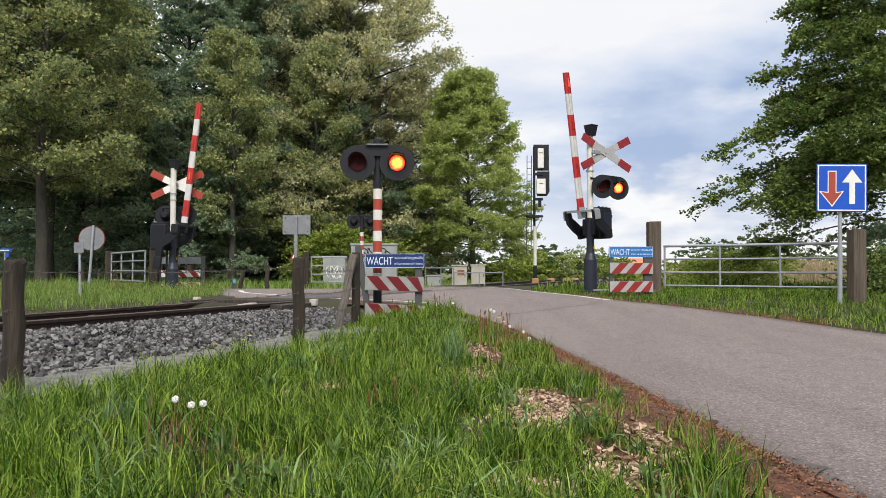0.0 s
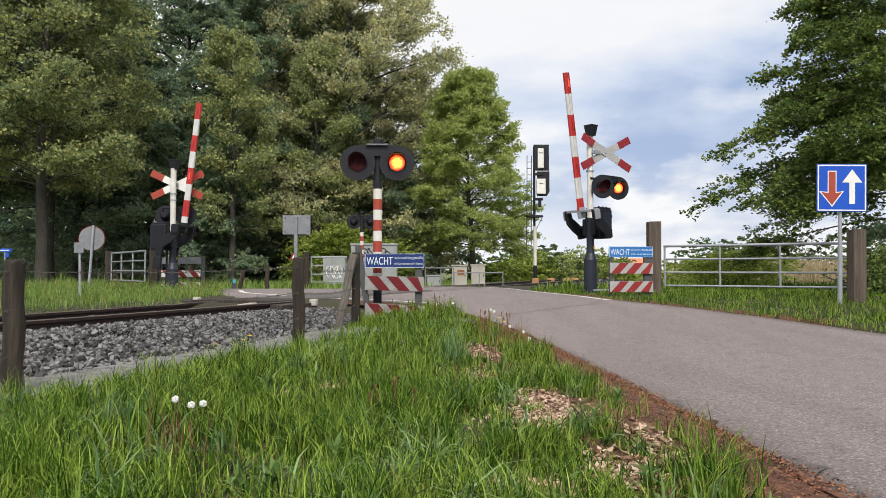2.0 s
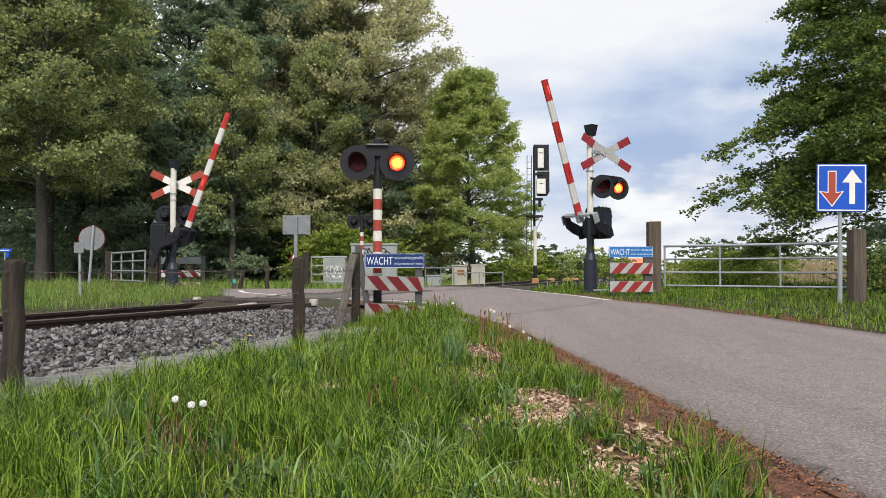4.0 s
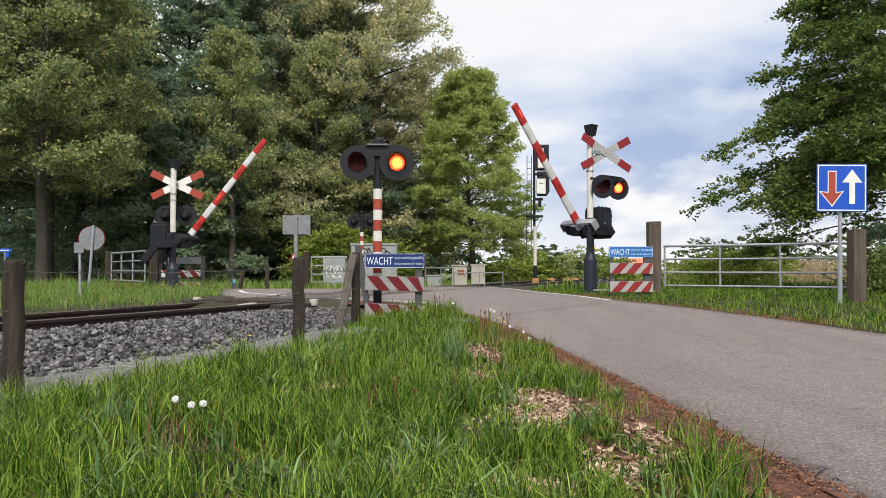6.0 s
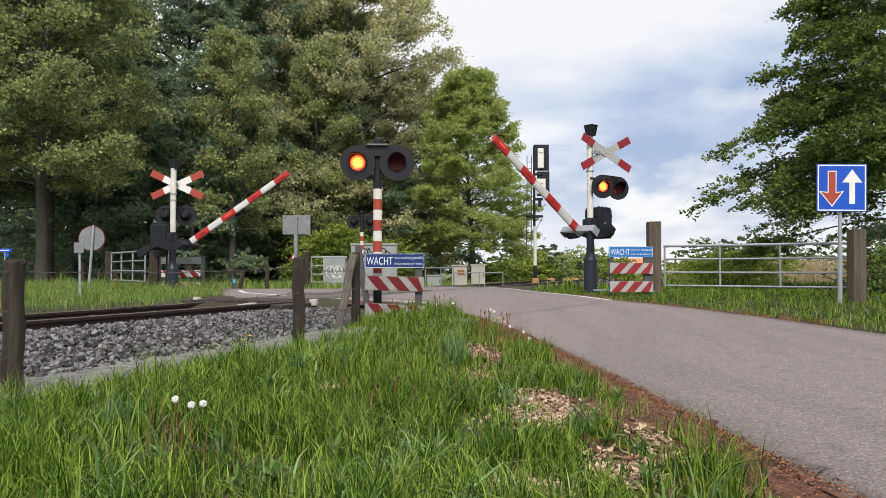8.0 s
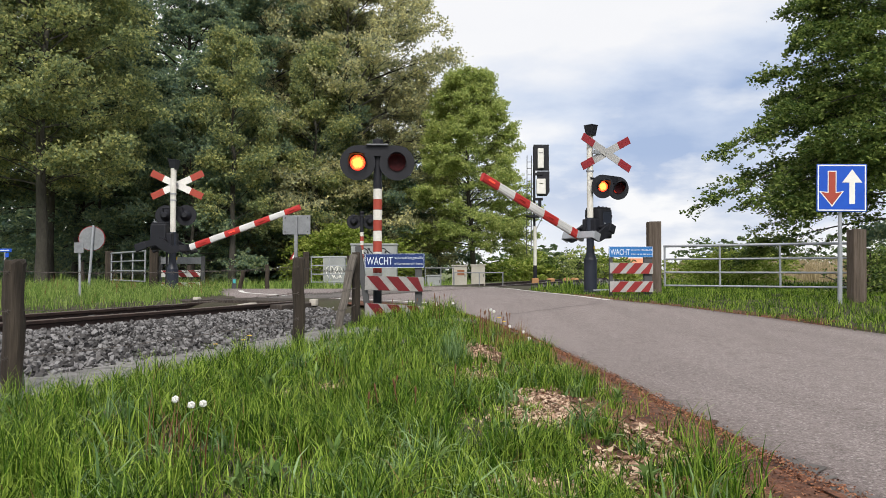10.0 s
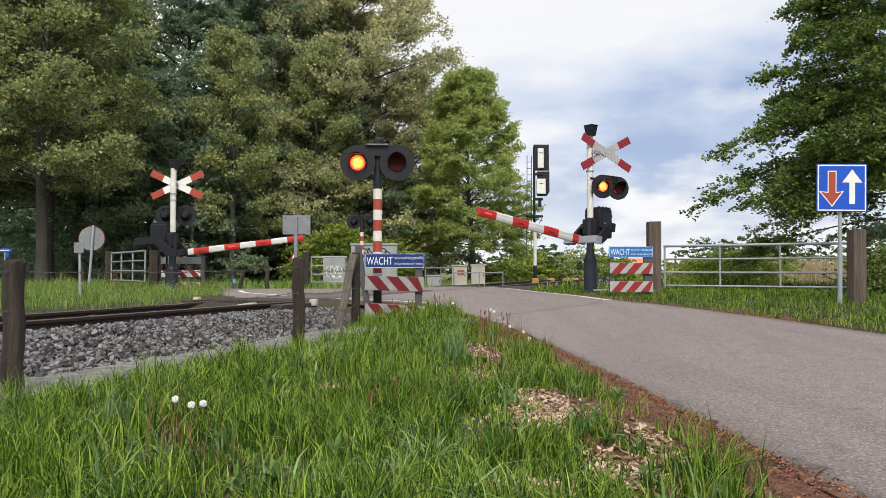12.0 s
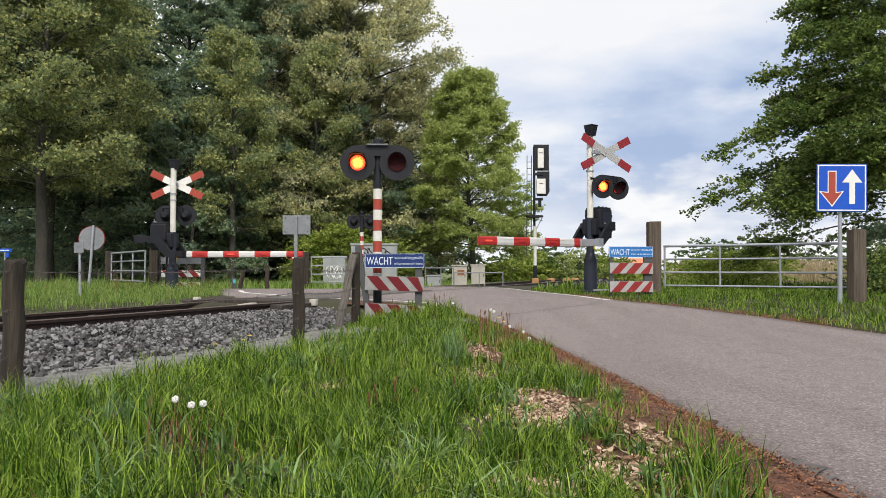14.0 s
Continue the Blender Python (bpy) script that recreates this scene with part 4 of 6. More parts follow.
def lamp_pair(parent, x, y, z, lit=True, half=0.285, yaw=0.0, joined=True):
    web = None if not joined else plate([(x - half, z + 0.255), (x - half, z + 0.10), (x + half, z + 0.10), (x + half, z + 0.255)], y - 0.004, y + 0.004)
    if joined:
        part("backboard_web", web, M_BLACK, parent)
    lamp_head(parent, (x - half, y, z), yaw, "first" if lit else None)
    lamp_head(parent, (x + half, y + 0.003, z), yaw, "second" if lit else None)
    br = tube((x - half, y + 0.16, z + 0.18), (x + half, y + 0.16, z + 0.18), 0.018)
    add_tube(br, (x - half, y + 0.10, z), (x - half, y + 0.16, z + 0.19), 0.018)
    add_tube(br, (x + half, y + 0.10, z), (x + half, y + 0.16, z + 0.19), 0.018)
    part("lamp_bracket", br, M_BLACK, parent)


def flashing_post(m, height, lamp_z, label, lit, group="flashing light posts"):
    """A slim post with red and white bands and a pair of lamps."""
    post = thing("flashing_light_post", m, label, "crossing light", group)
    r = 0.062
    part("pole", tube((0, 0, -0.2), (0, 0, height), r, seg=24), M_BLACK, post, smooth=False)
    cap = add_turned(bmesh.new(), [(0.07, height - 0.02), (0.078, height), (0.078, height + 0.05), (0.03, height + 0.07)])
    part("post_cap", cap, M_BLACK, post)
    z, k = lamp_z - 0.37, 0
    while z > lamp_z - 1.72:
        part("band", tube((0, 0, z - 0.15), (0, 0, z), r + 0.003, seg=24), (M_OFFWHITE, M_ORANGERED)[k % 2], post, ("white", "red")[k % 2] + " reflective band")
        z -= 0.153
        k += 1
    lamp_pair(post, 0.0, -0.10, lamp_z, lit, joined=lit)
    if lit:
        part("top_bracket", box((0.0, -0.11, lamp_z + 0.262), (0.32, 0.09, 0.018), 0.006), M_GREYPLATE, post, "flat grey bracket over the lamps")
    return post


def cross_board(parent, x, y, z, angle, red, white, yaw=0.0):
    t = pose(x, y, z, 0, 0, yaw) @ Matrix.Rotation(radians(angle), 4, "Y")
    board = part("cross_board", box((0, 0, 0), (0.74, 0.012, 0.165), 0.003), white, parent, "slanting white board with red ends")
    board.matrix_basis = t
    for s in (-1, 1):
        part("red_end", box((s * 0.535, 0, 0), (0.33, 0.014, 0.167), 0.004), red, board)


def barrier(m, label, mast_drop, dx, red, white, lit, yaw):
    """A half barrier: column, mast with saltire and lamps, motor box, and a boom that turns on its pivot. Faces -y, boom to -x."""
    b = thing("level_crossing_barrier", m, label, "crossing barrier", "half barriers")
    col = add_turned(bmesh.new(), [(0.17, -0.1), (0.17, 0.04), (0.138, 0.06), (0.138, 0.72), (0.09, 0.86), (0.082, 1.0), (0.082, 1.62)])
    part("column", col, M_NAVY, b, "dark blue-grey cast column", smooth=False)
    top = 3.42 - mast_drop
    part("mast", tube((0, 0, 1.60), (0, 0, top), 0.068, seg=24), M_OFFWHITE, b, "weathered white mast")
    for zz in (2.62 - mast_drop, 2.78 - mast_drop):
        part("clamp", tube((0, 0, zz), (0, 0, zz + 0.035), 0.08, seg=20), M_STEEL, b)
    cap = box((0.0, -0.03, top + 0.08), (0.20, 0.22, 0.22), 0.012)
    for v in cap.verts:
        if v.co.z < top + 0.08:
            v.co.x *= 0.72
            v.co.y = -0.03 + (v.co.y + 0.03) * 0.72
    add_box(cap, (0.0, -0.03, top + 0.20), (0.21, 0.23, 0.025), None, 0.006)
    part("bell_box", cap, M_BLACK, b, "black bell housing")
    cz = 3.04 - mast_drop
    cross_board(b, dx, -0.19, cz, 28 if lit else 25, red, white, yaw)
    cross_board(b, dx, -0.173, cz, -28 if lit else -25, red, white, yaw)
    part("cross_bracket", box((dx / 2, -0.12, cz), (abs(dx) + 0.1, 0.05, 0.08), 0.005), M_STEEL, b)
    for s in (-1, 1):
        part("bolt", tube((dx + s * 0.03, -0.205, cz), (dx + s * 0.03, -0.195, cz), 0.012, seg=8), M_STEEL, b)
    lamp_pair(b, dx + 0.06, -0.24, 2.29 - mast_drop, lit, 0.265, yaw * 1.6, lit)
    part("lamp_arm", box((dx / 2, -0.05, 2.47 - mast_drop), (abs(dx) + 0.1, 0.04, 0.05), 0.005), M_BLACK, b)
    mb = box((0.27, 0.0, 1.50), (0.40, 0.44, 0.64), 0.04)
    add_box(mb, (0.27, 0, 1.83), (0.36, 0.40, 0.05), None, 0.015)
    add_box(mb, (0.05, 0, 1.42), (0.22, 0.36, 0.36), None, 0.03)
    part("motor_box", mb, M_BLACK, b, "black barrier drive housing")
    part("box_lid", box((0.482, 0, 1.5), (0.02, 0.36, 0.52), 0.008), M_NAVY, b)
    front = part("service_door", box((0.30, -0.226, 1.50), (0.28, 0.016, 0.50), 0.008), M_NAVY, b, "dark service door of the drive")
    for zz in (1.34, 1.66):
        part("door_hinge", tube((0.43, -0.238, zz - 0.03), (0.43, -0.238, zz + 0.03), 0.012, seg=8), M_BLACK, front)
    part("door_lock", tube((0.19, -0.25, 1.50), (0.19, -0.232, 1.50), 0.018, seg=10), M_STEEL, front)
    for xx in (0.14, 0.27, 0.40):
        part("lid_bolt", tube((xx, -0.12, 1.85), (xx, -0.12, 1.875), 0.02, seg=8), M_BLACK, b)
    cab = add_tube(bmesh.new(), (0.12, 0.05, 1.2), (0.13, 0.08, 0.0), 0.022, seg=10)
    part("cable_pipe", cab, M_BLACK, b)
    part("foot_plate", box((0.12, -0.34, 0.07), (0.62, 0.22, 0.035), 0.006), M_STEEL, b, "grey steel foot plate")
    part("sticker", box((-0.03, -0.13, 0.98), (0.035, 0.006, 0.07)), M_YELLOW, b, "yellow marker plate")
    # the boom: yoke with counterweights, tube with red and white sleeves
    d, length = 0.34, 3.33 if lit else 3.42
    side_outline = [(-0.42, -0.42), (-0.42, -0.28), (-0.24, -0.24), (-0.10, -0.06), (0.04, 0.09), (0.62, 0.10), (0.62, -0.02), (0.16, -0.08), (0.02, -0.26), (-0.14, -0.40)]
    reach = 0.24 if lit else 0.62
    side_outline = [(reach if u > 0.6 else u, v) for u, v in side_outline]
    boom = part("boom", tube((0, -0.34, 0), (0, 0.34, 0), 0.05), M_BLACK, b, "pivot shaft that carries the barrier arm")
    for yy in (-0.40, 0.34):
        part("yoke_side", plate(side_outline, yy, yy + 0.06), M_BLACK, boom, "curved black side of the yoke")
    yoke = box((-0.40, 0, -d), (0.05, 0.86, 0.15), 0.006)
    add_box(yoke, (-0.31, -0.435, -d), (0.20, 0.016, 0.17), None, 0.004)
    add_box(yoke, (-0.31, 0.435, -d), (0.20, 0.016, 0.17), None, 0.004)
    part("yoke_plate", yoke, M_STEEL if lit else M_BLACK, boom, "cross plate of the yoke")
    part("boom_root", box((-0.36, 0, -d), (0.24, 0.09, 0.17), 0.01), M_STEEL if lit else M_BLACK, boom)
    for yy in (-0.37, 0.37):
        part("counterweight", box((reach - (0.10 if lit else 0.08), yy, 0.02), (0.20, 0.09, 0.19) if lit else (0.30, 0.08, 0.19), 0.02), M_BLACK, boom)
    # sections from the root: the first one is short, the last one at the tip is red
    n, first, wide = (7, 0.25, 0.184) if lit else (8, 0.21, 0.158)
    x0 = 0.42
    step = (length - x0 - first) / (n - 1)
    cuts = [x0] + [x0 + first + step * k for k in range(n)]
    for k in range(n):
        a, e = cuts[k], cuts[k + 1]
        w0, w1 = wide - 0.024 * k / n, wide - 0.024 * (k + 1) / n
        red_one = (n - k) % 2 == 1
        sl = bmesh.new()
        prof = [(-0.5, -0.020), (-0.42, -0.034), (-0.2, -0.042), (0.2, -0.042), (0.42, -0.034), (0.5, -0.020), (0.5, 0.020), (0.42, 0.034), (0.2, 0.042), (-0.2, 0.042), (-0.42, 0.034), (-0.5, 0.020)]
        r1 = [sl.verts.new((-a, v, -d + u * w0)) for u, v in prof]
        r2 = [sl.verts.new((-e, v, -d + u * w1)) for u, v in prof]
        for i in range(len(prof)):
            sl.faces.new((r1[i], r1[(i + 1) % len(prof)], r2[(i + 1) % len(prof)], r2[i]))
        sl.faces.new(r1)
        sl.faces.new(r2)
        bmesh.ops.recalc_face_normals(sl, faces=sl.faces)
        part("sleeve", sl, (M_BOOMRED if red_one else M_BOOMWHITE), boom, ("red" if red_one else "white") + " reflective sleeve of the arm")
        # thin strips in a darker tone paint the shade of the sleeve's grooves
        for off in (-0.22, 0.22):
            part("groove_shade", box((-(a + e) / 2, -0.0425, -d + off * w0), (e - a, 0.003, 0.006)), M_DARKRED if red_one else M_GREYWHITE, boom)
        if red_one and k > 0:
            for yy in (-0.05, 0.05):
                part("arm_lamp", box((-(a + e) / 2, yy, -d), (0.17, 0.016, 0.030), 0.004), M_BOOMRED if k != (6 if lit else 3) else M_BARLIGHT, boom, "small red lamp on the arm")
    boom.matrix_basis = Matrix.Translation((0.10, 0, 1.415))
    BOOMS.append(boom)
    return b


flashing_post(pose(-0.955, 10.75, -0.17, 0, 0, 2), 2.52, 2.22, "black post with red and white bands and two red flashing lights", True)
flashing_post(pose(-2.82, 25.6, -0.15, 0, 0, 180), 2.62, 2.33, "striped light post beyond the track, seen from behind", False)
barrier(pose(3.18, 15.9, 0.0, 0, 0, 39), "half barrier with white mast, saltire and flashing red lights", 0.0, 0.33, M_DARKRED, M_GREYWHITE, True, -16)
barrier(pose(-6.60, 18.0, -0.20, 0, 0, 171), "half barrier beyond the track with faded saltire, seen from behind", 0.24, 0.0, M_ORANGERED, M_WHITE, False, 9)


def letters(text, size, m, mat, parent, name="lettering", width=None):
    """Text in the built-in font as a thin mesh, standing in x and z, facing -y."""
    cu = bpy.data.curves.new(name, "FONT")
    cu.body, cu.size, cu.extrude = text, size, 0.002
    tmp = new(name, cu)
    bpy.context.view_layer.update()
    me = bpy.data.meshes.new_from_object(tmp.evaluated_get(bpy.context.evaluated_depsgraph_get()))
    bpy.data.objects.remove(tmp)
    me.materials.clear()
    me.materials.append(mat)
    if width:
        xs = [v.co.x for v in me.vertices]
        k = width / (max(xs) - min(xs))
        for v in me.vertices:
            v.co.x *= k
    ob = new(name, me)
    ob.parent = parent
    ob.matrix_basis = m @ Matrix.Rotation(radians(90), 4, "X")
    return ob


def warning_board(m, label, blue, slant, lean, boards, posts, red, white, z_sign):
    """A blue warning sign above two striped boards on two posts. Faces -y."""
    w = thing("warning_board", m, label, "warning sign", "warning boards")
    for x, dz, r in posts:
        p = part("post", box((0, 0, 0.5), (r, 0.07, 1.25), 0.006), M_DARKPOST, w)
        p.matrix_basis = pose(x, 0.05, dz, 0, lean if x < 0 else 0, 0)
    plate_ob = part("sign_plate", box((0, 0, z_sign), (0.86, 0.012, 0.205), 0.004), blue, w, "blue sign with white writing")
    rim = bmesh.new()
    for c, s in (((0, -0.008, z_sign + 0.096), (0.84, 0.003, 0.005)), ((0, -0.008, z_sign - 0.096), (0.84, 0.003, 0.005)), ((-0.42, -0.008, z_sign), (0.005, 0.003, 0.187)), ((0.42, -0.008, z_sign), (0.005, 0.003, 0.187))):
        add_box(rim, c, s)
    part("rim_line", rim, M_LETTER, plate_ob)
    letters("WACHT", 0.155, Matrix.Translation((-0.40, -0.009, z_sign - 0.055)), M_LETTER, plate_ob, width=0.375)
    letters("tot het rode licht gedoofd is", 0.048, Matrix.Translation((0.0, -0.009, z_sign + 0.025)), M_LETTER, plate_ob, width=0.405)
    letters("er kan nog een trein komen", 0.048, Matrix.Translation((0.0, -0.009, z_sign - 0.055)), M_LETTER, plate_ob, width=0.405)
    for z, turn in boards:
        hb = part("striped_board", box((0, 0, 0), (0.84, 0.018, 0.205), 0.004), white, w, "board with slanting red and white stripes")
        hb.matrix_basis = pose(0, -0.02, z, 0, turn, 0)
        for x in (-0.40, -0.115, 0.17):
            sh = -0.18 if slant < 0 else 0.18
            a = [(x, 0.1), (x + 0.165, 0.1), (x + 0.165 - sh, -0.1), (x - sh, -0.1)] if slant < 0 else [(x, -0.1), (x + 0.165, -0.1), (x + 0.165 + sh, 0.1), (x + sh, 0.1)]
            a = [(min(0.418, max(-0.418, u)), v) for u, v in a]
            part("red_stripe", plate(a, -0.0125, -0.0095), red, hb)
    return w


warning_board(pose(-0.69, 10.5, -0.17, 0, 0, -4), "dark blue warning sign over two red-white striped boards in grass", M_BLUE, -1, -9, [(0.475, 1.5), (0.075, 3.5)], [(-0.36, -0.1, 0.08), (0.34, -0.25, 0.10)], M_BOARDRED, M_BOARDGREY, 0.80)
warning_board(pose(3.57, 14.0, -0.02, 0, 0, 5), "faded light blue warning sign over two striped boards by the barrier", M_LIGHTBLUE, 1, 0, [(0.55, 0.5), (0.20, 0)], [(-0.38, -0.2, 0.06), (0.34, -0.2, 0.15)], M_RED, M_GREYWHITE, 0.86)


# ---- signs ----
def priority_sign():
    s = thing("priority_sign", pose(6.63, 12.3, -0.1, 0, 1.0, -6), "square blue priority sign with red and white arrows on steel pole", "traffic sign")
    part("pole", tube((0, 0.05, -0.2), (0, 0.05, 1.0), 0.038, seg=18), M_STEEL, s)
    part("upper_pole", tube((0, 0.05, 1.0), (0, 0.05, 2.3), 0.030, seg=18), M_STEEL, s)
    p = part("sign_plate", box((0, 0, 1.97), (0.80, 0.022, 0.80), 0.01), M_TRAFFICBLUE, s, "blue plate with white border")
    rim = bmesh.new()
    for c, w in (((0, -0.0125, 2.345), (0.77, 0.003, 0.02)), ((0, -0.0125, 1.595), (0.77, 0.003, 0.02)), ((-0.375, -0.0125, 1.97), (0.02, 0.003, 0.73)), ((0.375, -0.0125, 1.97), (0.02, 0.003, 0.73))):
        add_box(rim, c, w)
    part("border", rim, M_WHITE, p)
    up = [(0.12, 1.70), (0.21, 1.70), (0.21, 2.06), (0.325, 2.06), (0.165, 2.28), (0.005, 2.06), (0.12, 2.06)]
    down = [(-0.21, 2.24), (-0.10, 2.24), (-0.10, 1.88), (0.0, 1.90), (-0.155, 1.68), (-0.33, 1.90), (-0.21, 1.88)]
    part("white_arrow", plate(up, -0.0145, -0.0115), M_WHITE, p, "broad white arrow pointing up")
    part("arrow_edge", plate([(-0.225, 2.255), (-0.085, 2.255), (-0.085, 1.90), (0.035, 1.915), (-0.155, 1.65), (-0.365, 1.915), (-0.225, 1.90)], -0.0135, -0.0113), M_WHITE, p)
    part("red_arrow", plate(down, -0.0165, -0.0138), M_ORANGERED, p, "red arrow pointing down")


priority_sign()


# ---- the gate by the road ----
def tube_gate(m, width, bars, uprights, label, r=0.02):
    g = thing("field_gate", m, label, "gate", "steel field gates")
    for z in bars:
        part("bar", tube((0, 0, z), (width, 0, z), r * (1.25 if z == bars[-1] else 0.9)), M_STEEL, g)
    for x in uprights:
        part("upright", tube((x, 0, bars[0] - 0.02), (x, 0, bars[-1]), r), M_STEEL, g)
    return g


def timber_post(m, w, d, h, label, mat=None, lean=0.0):
    p = box((0, 0, h / 2 - 0.15), (w, d, h + 0.3), 0.012)
    for v in p.verts:
        if v.co.z > h - 0.06:
            v.co.z += random.uniform(-0.02, 0.02)
        v.co.x += 0.006 * math.sin(9 * v.co.z)
    ob = link_mesh("timber_post", p, mat or M_SLEEPER)
    ob.matrix_basis = m
    return tagged(ob, label, "post", "timber posts")


tube_gate(pose(4.40, 14.7, 0.0, 0, 0, math.degrees(math.atan2(-1.75, 2.77))), 3.28, [0.19, 0.45, 0.71, 0.97], [0.02, 1.07, 2.13, 3.24], "wide galvanised four-bar field gate beside the road")
timber_post(pose(4.16, 14.55, -0.02, 0, 0, 8), 0.25, 0.16, 1.46, "tall weathered grey sleeper post at the gate")
timber_post(pose(7.06, 12.6, -0.08, 0, 1, 15), 0.27, 0.16, 1.26, "thick brown sleeper post at the gate's hinge")


# ---- ground, road and track ----
build_ground()
build_road()
build_track()


def crossing_panels():
    for k in range(7):
        s = 5.2 + 0.95 * k
        bm = box((0, 0, 0), (1.33, 0.92, 0.08), 0.01)
        ob = link_mesh("crossing_panel", bm, M_PATCH if k else M_PLANK)
        ob.matrix_basis = Matrix.Translation(rail_place(s, -0.7525, -0.032)) @ pose(0, 0, 0, 0, 0, -20.1)
        tagged(ob, "dark slab between the rails of the crossing", "crossing panel", "crossing panels")
    for s, q in ((4.95, 0.35), (5.0, -1.95)):
        ob = link_mesh("concrete_block", box((0, 0, 0.0), (0.12, 0.10, 0.11), 0.02), M_CONCRETE)
        ob.matrix_basis = Matrix.Translation(rail_place(s, q, -0.02)) @ pose(0, 0, 0, 0, 0, -20)
        tagged(ob, "pale concrete end block beside the rail", "concrete block", "end blocks")
    slab = link_mesh("concrete_block", box((0, 0, 0.0), (0.15, 0.32, 0.09), 0.02), M_CONCRETE)
    slab.matrix_basis = Matrix.Translation(rail_place(4.0, -0.24, -0.05)) @ pose(0, 0, 0, 3, 0, -22)
    tagged(slab, "pale worn concrete wedge inside the rail", "concrete block", "end blocks")
    for k, (s0, s1, q) in enumerate(((4.5, 5.6, -1.78), (4.7, 5.7, -2.02), (4.9, 5.8, -2.26), (4.0, 5.2, 0.24))):
        ob = link_mesh("edge_plank", box((0, 0, 0), (0.21, s1 - s0, 0.08), 0.012), M_PLANK)
        ob.matrix_basis = Matrix.Translation(rail_place((s0 + s1) / 2, q, -0.04 - 0.006 * k)) @ pose(0, 0, 0, 0, 0.8 * (k - 1), -20.1 + 1.2 * (k - 1))
        tagged(ob, "brown worn timber plank at the edge of the crossing", "plank", "crossing planks")
    sl = box((0, 0, 0), (2.5, 0.24, 0.12), 0.015)
    first = link_mesh("sleeper", sl, M_SLEEPER)
    tagged(first, "dark worn railway sleeper half buried in ballast", "sleeper", "sleepers")
    for k in range(18):
        m = Matrix.Translation(rail_place(-6.0 + 0.6 * k, -0.75, -0.20)) @ pose(0, 0, 0, 0, 0, -20.1)
        if k == 0:
            first.matrix_basis = m
        else:
            copy_thing(first, m)


crossing_panels()
build_grass()


# ---- trees ----
def forest():
    rng = np.random.default_rng(3)
    edge = "trees at the wood's edge"
    full = [(0, 4.2), (0.3, 5.0), (0.6, 4.4), (0.85, 2.8), (1, 1.0)]
    dome = [(0, 4.0), (0.25, 5.2), (0.55, 5.4), (0.8, 4.0), (1, 1.4)]
    slim = [(0, 1.4), (0.3, 2.0), (0.6, 1.9), (0.85, 1.4), (1, 0.5)]
    kinds = {
        "beech": build_tree("tree", pose(0, 0, 0), "tall beech at the wood's edge with dark green layered boughs", rng, 15.5, 0.26, full, 0.062, M_FOREST, edge,
                            limbs=80, rise=(6, 48), arch=0.30, branches=14, twigs=8, leaves=12, twig=0.62, start=0.12, loose=0.05, fan=0.5),
        "oak": build_tree("tree", pose(0, 0, 0), "tall oak with yellow-green spring leaves at the wood's edge", rng, 14.5, 0.215, [(0, 3.0), (0.3, 3.7), (0.6, 3.5), (0.85, 2.4), (1, 1.0)], 0.060, M_LIME, edge,
                          limbs=72, rise=(12, 48), arch=0.16, branches=14, twigs=8, leaves=11, twig=0.60, start=0.24, tuft=0.10, sag=0.15, loose=0.03, fan=0.5),
        "olive": build_tree("tree", pose(0, 0, 0), "round oak with olive-yellow young leaves at the wood's edge", rng, 15, 0.26, dome, 0.062, M_OLIVE, edge,
                            limbs=90, rise=(0, 55), arch=0.18, branches=14, twigs=8, leaves=14, twig=0.62, start=0.08, tuft=0.12, sag=0.05, loose=0.03, fan=0.5),
        "slender": build_tree("tree", pose(0, 0, 0), "slender pale oak with sparse tufts of young leaves", rng, 10.2, 0.15, slim, 0.056, M_LIME, edge,
                              limbs=34, rise=(20, 62), arch=0.08, branches=9, twigs=7, leaves=14, twig=0.50, start=0.22, tuft=0.10, sag=0.05, loose=0.06),
        "low": build_tree("tree", pose(0, 0, 0), "young beech with level boughs down to the ground", rng, 8.5, 0.12, [(0, 3.0), (0.4, 3.0), (0.8, 1.8), (1, 0.6)], 0.060, M_FOREST, edge,
                          limbs=50, rise=(4, 45), arch=0.20, branches=12, twigs=8, leaves=10, twig=0.55, start=0.10, loose=0.045, fan=0.5),
    }
    places = [("oak", -14.5, 26.5, 1.0, 20), ("oak", -19.8, 29, 1.05, 250), ("slender", -8.8, 31, 1.0, 60), ("slender", -6.2, 36.5, 1.08, 200),
              ("beech", -13.2, 38, 1.1, 250), ("beech", -9.4, 40, 1.1, 80), ("olive", -4.9, 40.5, 1.12, 0), ("beech", -17.8, 36, 1.05, 140), ("oak", -16.6, 31, 1.0, 140),
              ("olive", -3.1, 43, 0.74, 200), ("low", -3.2, 38.5, 0.80, 100), ("low", -6.4, 38, 0.85, 310), ("low", -10.9, 32, 0.9, 30), ("low", -0.2, 44, 0.8, 190),
              ("oak", -7.2, 43, 1.1, 300), ("low", -15.4, 33, 0.85, 240), ("low", 16.6, 22.5, 1.15, 90), ("low", 18.6, 19.5, 1.1, 10)]
    used = set()
    for k, x, y, s, a in places:
        m = pose(x, y, -0.2, 0, 0, a)
        t = kinds[k] if k not in used else copy_thing(kinds[k], m)
        used.add(k)
        t.matrix_basis = m @ Matrix.Scale(s, 4)
    rng = np.random.default_rng(8)
